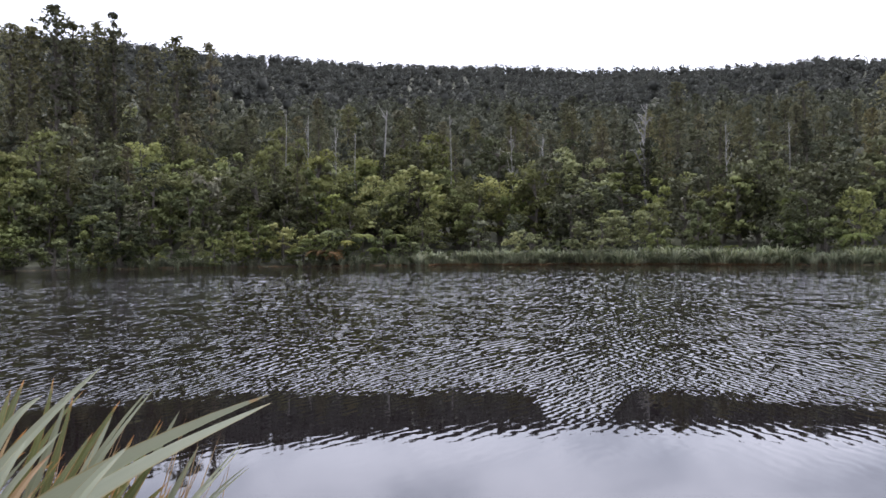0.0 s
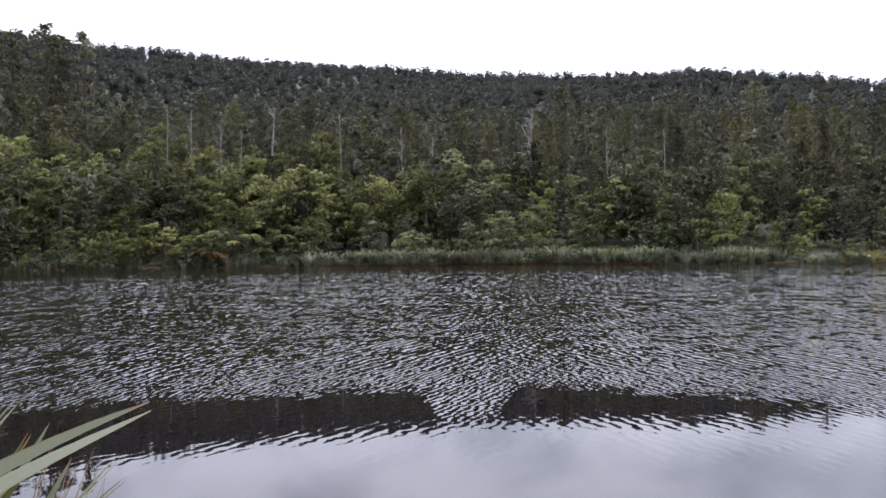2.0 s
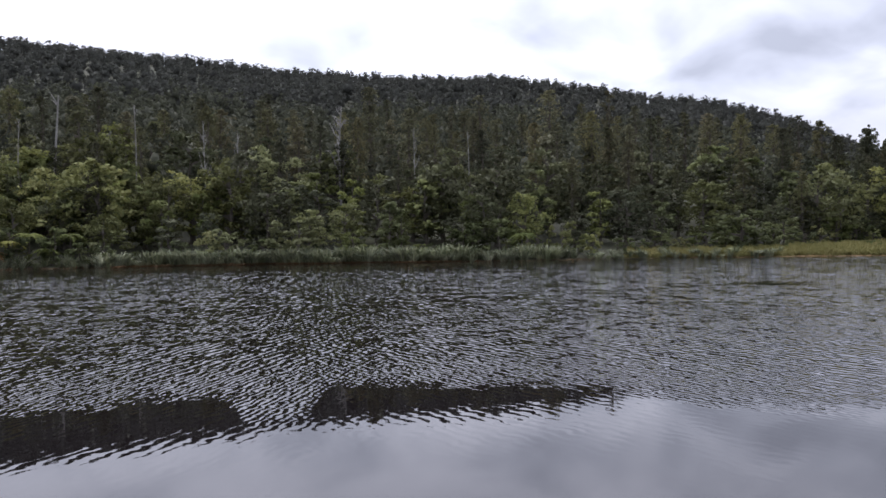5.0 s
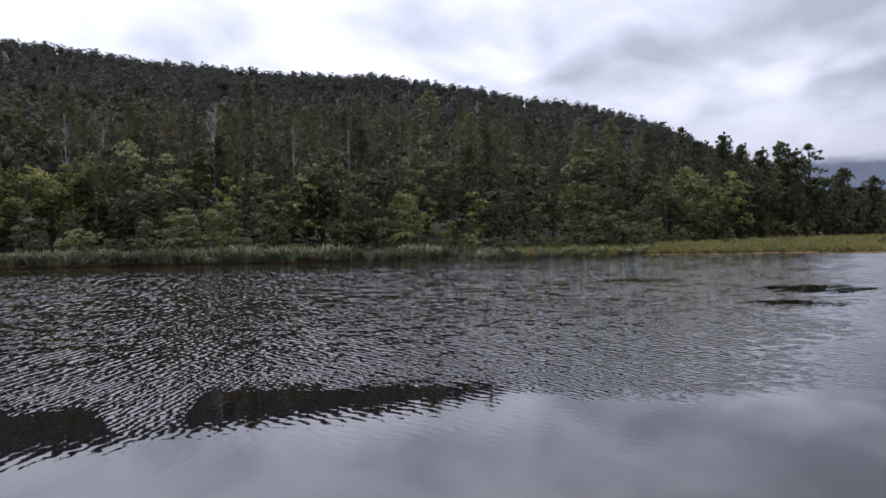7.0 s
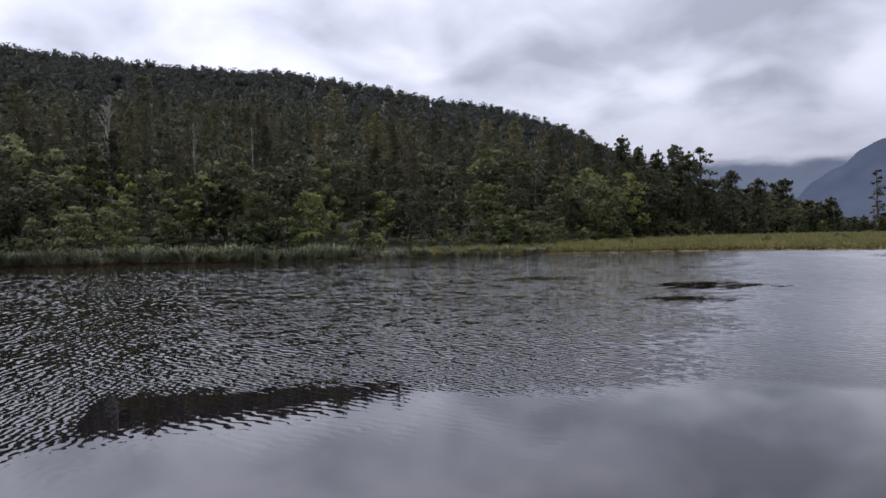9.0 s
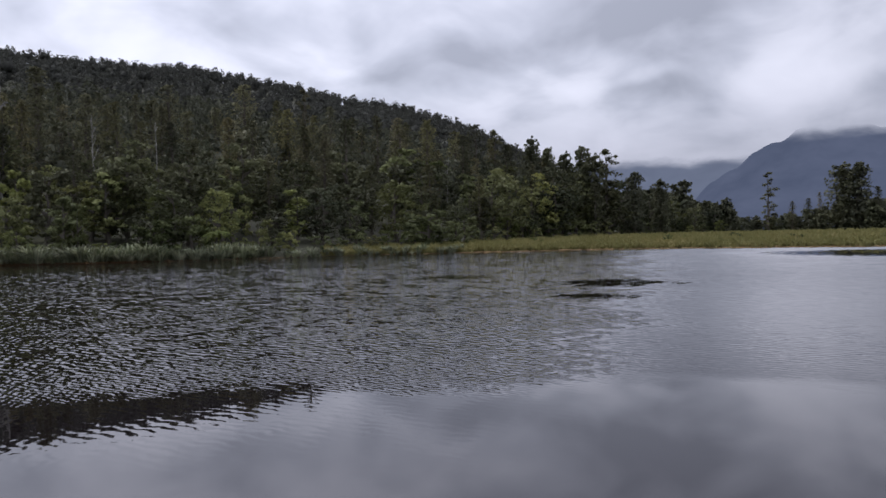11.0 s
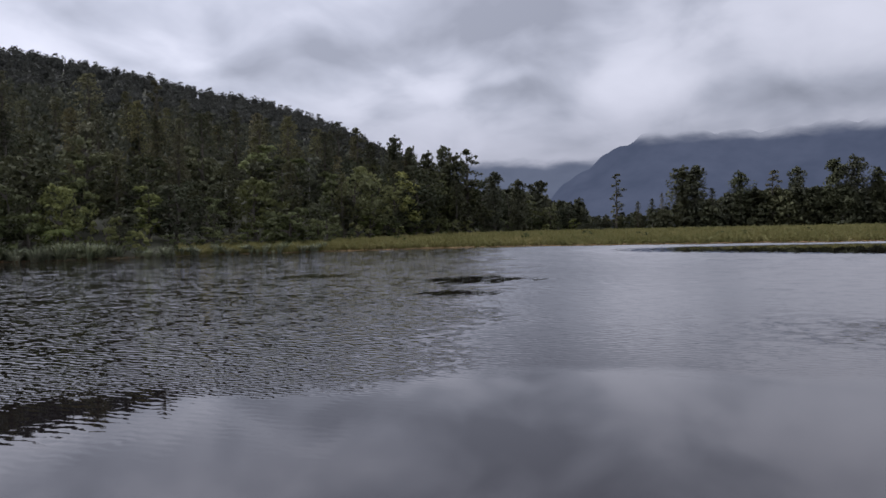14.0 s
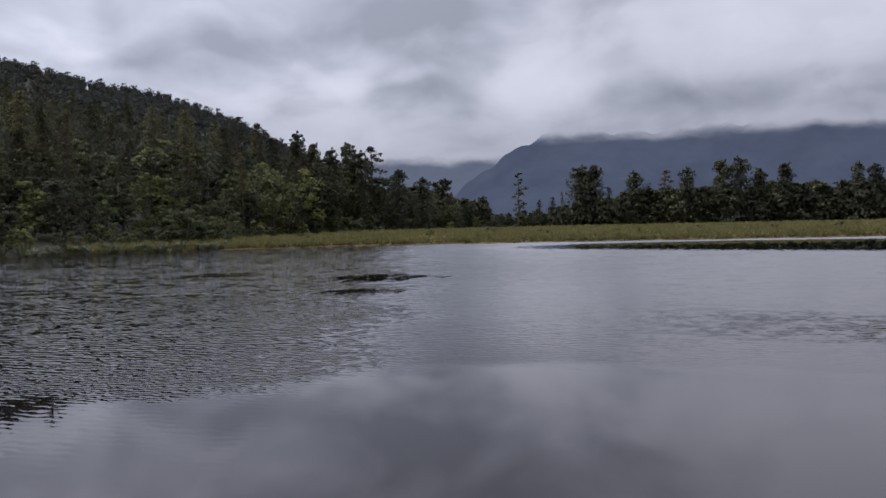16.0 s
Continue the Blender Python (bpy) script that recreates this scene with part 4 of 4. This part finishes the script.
def flax_litter():
    """Dry brown leaves and wet roots along the foot of the flax."""
    g = np.random.default_rng(37)
    n = 5200
    az = np.where(g.random(n) < 0.8, -1 + 25 * g.random(n), -24 + 58 * g.random(n))
    r = shore(az) - 1.6 + 0.6 * g.random(n)
    x, y = place(az, r)
    p = np.stack([x, y, np.maximum(ground_height(az, r), 0.0) + 0.01], -1)
    th = g.random(n) * 6.283
    along = np.stack([np.cos(th), np.sin(th), 0.1 + 0.55 * g.random(n)], -1) * (0.2 + 0.35 * g.random(n))[:, None]
    side = np.stack([-np.sin(th), np.cos(th), np.zeros(n)], -1) * 0.04
    v = np.stack([p - side, p + side, p + along * 0.6 + side * 0.8, p + along, p + along * 0.6 - side * 0.8], 1).reshape(-1, 3)
    ob = new("flax_litter", mesh_of("flax_litter", v, np.arange(5 * n).reshape(-1, 5), litter_leaf))
    tagged(ob, "dry orange-brown leaves lying along the waterline under the flax", "leaf litter", kind="stuff")


flax_litter()


def sedge_meadow():
    """Sedge and rushes of the wet meadow, one uncounted mass, taller along the water."""
    g = np.random.default_rng(41)
    n = 62000
    az = 36 + 66 * g.random(n)
    s = shore(az)
    wide = np.maximum(3.0, lerp_table(az, FOREST_EDGE)) + 4
    d = 0.1 + (wide - 0.1) * g.random(n) ** 1.8
    clump = np.sin(az * 5.1 + np.sin(d * 0.4) * 2) * np.sin(d * 0.31 + az * 1.3)
    d = d + 0.15 * g.normal(size=n)
    r = s + np.maximum(d, 0.0)
    x, y = place(az, r)
    z = ground_height(az, r) - 0.05
    h = (0.45 + 0.45 * g.random(n)) * (1 + 0.35 * clump) * (0.75 + 0.5 * ease(d, 0, 6)) * np.where(az < 47, 0.85, 1.0)
    th = g.random(n) * 6.283
    wd = (0.07 + 0.08 * g.random(n)) * (1 + r / 200)
    lean = g.normal(size=(n, 2)) * 0.22
    p = np.stack([x, y, z], -1)
    side = np.stack([np.cos(th), np.sin(th), np.zeros(n)], -1) * wd[:, None]
    tip = p + np.stack([lean[:, 0], lean[:, 1], h], -1)
    mid = p + np.stack([lean[:, 0] * 0.35, lean[:, 1] * 0.35, h * 0.55], -1)
    v = np.stack([p - side, p + side, mid + side * 0.8, tip, mid - side * 0.8], 1).reshape(-1, 3)
    ob = new("meadow_sedge", mesh_of("meadow_sedge", v, np.arange(5 * n).reshape(-1, 5), sedge_leaf))
    tagged(ob, "yellow-green sedge of the wet meadow beyond the lake", "sedge", kind="stuff")


sedge_meadow()

# ======== the flax bush on the near bank ========
def flax_material(name, low, high, margin, tip, dry_from=0.9):
    m, n = material(name)
    uv = n.add("ShaderNodeSeparateXYZ", {0: n.add("ShaderNodeTexCoord").outputs["UV"]})
    across, along = uv.outputs[0], uv.outputs[1]
    one = n.add("ShaderNodeObjectInfo").outputs["Random"]
    where = n.add("ShaderNodeTexCoord").outputs["Object"]
    stripes = n.noise(n.add("ShaderNodeCombineXYZ", {0: n.math("MULTIPLY", across, 26.0), 1: n.math("MULTIPLY", along, 2.0), 2: n.math("MULTIPLY", one, 40.0)}).outputs[0], 1.0, 3.0, 0.6).outputs[0]
    blot = n.noise(where, 9.0, 4.0, 0.6).outputs[0]
    col = n.mix(n.math("ADD", n.math("MULTIPLY", one, 0.55), n.math("MULTIPLY", stripes, 0.45), clamp=True), low, high)
    off = n.math("ABSOLUTE", n.math("SUBTRACT", across, 0.5))
    col = n.mix(n.math("MULTIPLY", n.smooth(off, 0.43, 0.49), 0.85), col, margin)
    col = n.mix(n.math("MULTIPLY", n.smooth(off, 0.0, 0.035, 1.0, 0.0), 0.35), col, (0.35, 0.33, 0.16))
    dry = n.smooth(n.math("ADD", along, n.math("MULTIPLY", n.math("SUBTRACT", blot, 0.5), 0.2)), dry_from, dry_from + 0.1)
    col = n.mix(dry, col, tip)
    spots = n.smooth(blot, 0.66, 0.74)
    col = n.mix(n.math("MULTIPLY", spots, 0.6), col, tip)
    bump = n.add("ShaderNodeBump", {"Height": stripes, "Strength": 0.25, "Distance": 0.003})
    bs = n.add("ShaderNodeBsdfPrincipled", {"Base Color": col, "Roughness": 0.42, "Specular IOR Level": 0.5, "Normal": bump.outputs[0]})
    tr = n.add("ShaderNodeBsdfTranslucent", {"Color": col})
    finish(n, n.add("ShaderNodeMixShader", {0: 0.2, 1: bs.outputs[0], 2: tr.outputs[0]}).outputs[0])
    return m


pale_blade = flax_material("pale_flax_leaf", (0.115, 0.128, 0.07), (0.265, 0.275, 0.19), (0.22, 0.17, 0.07), (0.3, 0.17, 0.07), 0.975)
green_blade = flax_material("green_flax_leaf", (0.055, 0.065, 0.018), (0.155, 0.16, 0.045), (0.34, 0.16, 0.04), (0.38, 0.17, 0.045))
dry_blade = flax_material("dry_flax_leaf", (0.22, 0.13, 0.06), (0.42, 0.3, 0.16), (0.3, 0.16, 0.06), (0.2, 0.1, 0.05))


def strap_leaf(root, mid, tip, width, fold, twist, mat, parent, frayed=0.0, name="leaf"):
    """One sword-shaped leaf, folded along its midrib, that rises from its root and leans out past mid to its tip."""
    root, mid, tip = (np.array(p, float) for p in (root, mid, tip))
    c1, c2 = mid - (tip - mid) * 1.2, mid + (tip - mid) * 0.25
    n = 16
    v, f, uv = [], [], []
    for i in range(n + 1):
        t = i / n
        p = root * (1 - t) ** 3 + c1 * 3 * t * (1 - t) ** 2 + c2 * 3 * t * t * (1 - t) + tip * t ** 3
        way = unit((c1 - root) * (1 - t) ** 2 + (c2 - c1) * 2 * t * (1 - t) + (tip - c2) * t * t)
        s0 = unit(np.cross(way, np.array([0.45, -0.75, 0.5])))
        u0 = np.cross(s0, way)
        s = s0 * math.cos(twist) + u0 * math.sin(twist)
        nn = np.cross(s, way)
        wd = width * 0.72 * min(1.0, 0.6 + t) * min(1.0, ((1 - t) / 0.62 + 0.004) ** 0.8)
        gap = frayed * max(0.0, (t - 0.7) / 0.3)
        v += [p - s * wd / 2 - s * gap, p - nn * wd * fold - s * gap * 0.9, p - nn * wd * fold + s * gap * 0.9 - nn * gap * 0.8, p + s * wd / 2 + s * gap - nn * gap * 0.8]
        uv += [(0, t), (0.5, t), (0.5, t), (1, t)]
    for i in range(n):
        b = 4 * i
        f += [(b, b + 1, b + 5, b + 4), (b + 2, b + 3, b + 7, b + 6)]
    me = mesh_of(name, v, f, mat, True)
    layer = me.uv_layers.new(name="UVMap")
    idx = np.zeros(len(me.loops), int)
    me.loops.foreach_get("vertex_index", idx)
    layer.data.foreach_set("uv", np.array(uv)[idx].ravel())
    ob = new(name, me)
    ob.parent = parent
    return ob


def near_flax():
    g = np.random.default_rng(3)
    bush = tagged(new("flax_bush"), "large grey-green flax bush with orange-brown leaf tips on the bank", "flax")
    fx, fy = (float(c) for c in place(-38, 2.2))
    fz = float(ground_height(-38, 2.2)) - 0.03
    bush.matrix_basis = pose(fx, fy, fz)
    foot = np.array([fx, fy, fz])

    def at(az, slope, r):
        x, y = place(az, r)
        return np.array([float(x), float(y), EYE + slope * r])

    def rooted(az):
        x, y = place(-46 + 0.35 * (az + 30) + 8 * g.random(), 1.95 + 0.4 * g.random())
        return np.array([float(x), float(y), fz + 0.02])

    # the leaves that stand out: tip bearing, slope and distance; bearing and slope lower down; width, leaf kind, split
    for az, slope, r, maz, mslope, wd, mt, fray in [
        (-12.9, -0.192, 2.15, -26.4, -0.272, 0.19, pale_blade, 0.011),
        (-24.2, -0.139, 2.30, -30.3, -0.233, 0.075, pale_blade, 0.000),
        (-27.9, -0.169, 1.90, -30.3, -0.192, 0.050, pale_blade, 0.000),
        (-28.9, -0.148, 2.40, -30.2, -0.202, 0.060, green_blade, 0.000),
        (-29.7, -0.158, 2.35, -30.7, -0.220, 0.060, green_blade, 0.000),
        (-27.2, -0.149, 2.45, -27.9, -0.227, 0.045, green_blade, 0.000),
        (-21.0, -0.170, 2.40, -24.6, -0.241, 0.060, pale_blade, 0.005),
        (-23.1, -0.182, 2.50, -25.3, -0.239, 0.050, green_blade, 0.000),
        (-19.2, -0.200, 2.40, -21.8, -0.281, 0.055, pale_blade, 0.000),
        (-20.4, -0.211, 2.45, -22.5, -0.273, 0.050, green_blade, 0.005),
        (-17.9, -0.245, 2.35, -19.7, -0.303, 0.045, pale_blade, 0.000),
        (-14.9, -0.248, 2.30, -18.4, -0.312, 0.045, pale_blade, 0.004),
        (-14.5, -0.277, 2.25, -17.8, -0.317, 0.040, pale_blade, 0.004),
        (-22.2, -0.225, 2.40, -24.1, -0.283, 0.050, green_blade, 0.000),
        (-26.0, -0.171, 2.45, -27.4, -0.268, 0.055, green_blade, 0.000),
        (-26.4, -0.174, 2.35, -28.1, -0.266, 0.060, pale_blade, 0.000),
        (-22.6, -0.238, 2.00, -26.4, -0.292, 0.085, pale_blade, 0.000),
        (-20.5, -0.252, 2.20, -23.1, -0.306, 0.070, green_blade, 0.000),
        (-24.8, -0.217, 2.30, -27.9, -0.293, 0.060, green_blade, 0.000),
        (-23.6, -0.199, 2.40, -25.2, -0.257, 0.050, pale_blade, 0.000),
        (-28.7, -0.215, 2.00, -30.5, -0.259, 0.060, pale_blade, 0.000),
        (-25.3, -0.165, 2.50, -28.4, -0.226, 0.035, green_blade, 0.000),
    ]:
        strap_leaf(rooted(maz) - foot, at(maz, mslope, r - 0.05) - foot, at(az, slope, r) - foot, wd, 0.05 + 0.1 * g.random(), g.normal() * 0.25, mt, bush, fray)
    # the rest of the fan
    for i in range(260):
        az = -40 + 24 * g.random()
        hi = lerp_table(az, [(-44, -0.1), (-30, -0.175), (-22, -0.22), (-16, -0.32)])
        slope = float(hi) - 0.012 - 0.2 * g.random()
        mt = (green_blade, green_blade, green_blade, pale_blade, dry_blade)[int(g.integers(5))]
        r = 2.15 + 0.5 * g.random()
        steep = 0.5 + 1.6 * g.random() ** 1.5
        da = 1.5 + 4.5 * g.random()
        mid = at(az - da, slope - math.radians(da) * steep - 0.01, r - 0.05)
        strap_leaf(rooted(az - da) - foot, mid - foot, at(az, slope, r) - foot, (0.018 if mt is dry_blade else 0.035) + 0.03 * g.random(), 0.05 + 0.2 * g.random(), g.normal() * 0.45, mt, bush)
    # thin dry fibres
    for i in range(40):
        az = -29 + 14 * g.random()
        tip = at(az, -0.2 - 0.14 * g.random(), 2.3)
        root = at(az - 3.5, -0.42, 2.25)
        strap_leaf(root - foot, (root + tip) / 2 + g.normal(size=3) * 0.02 - foot, tip - foot, 0.008, 0.1, 0, dry_blade, bush, name="dry_fibre")


near_flax()
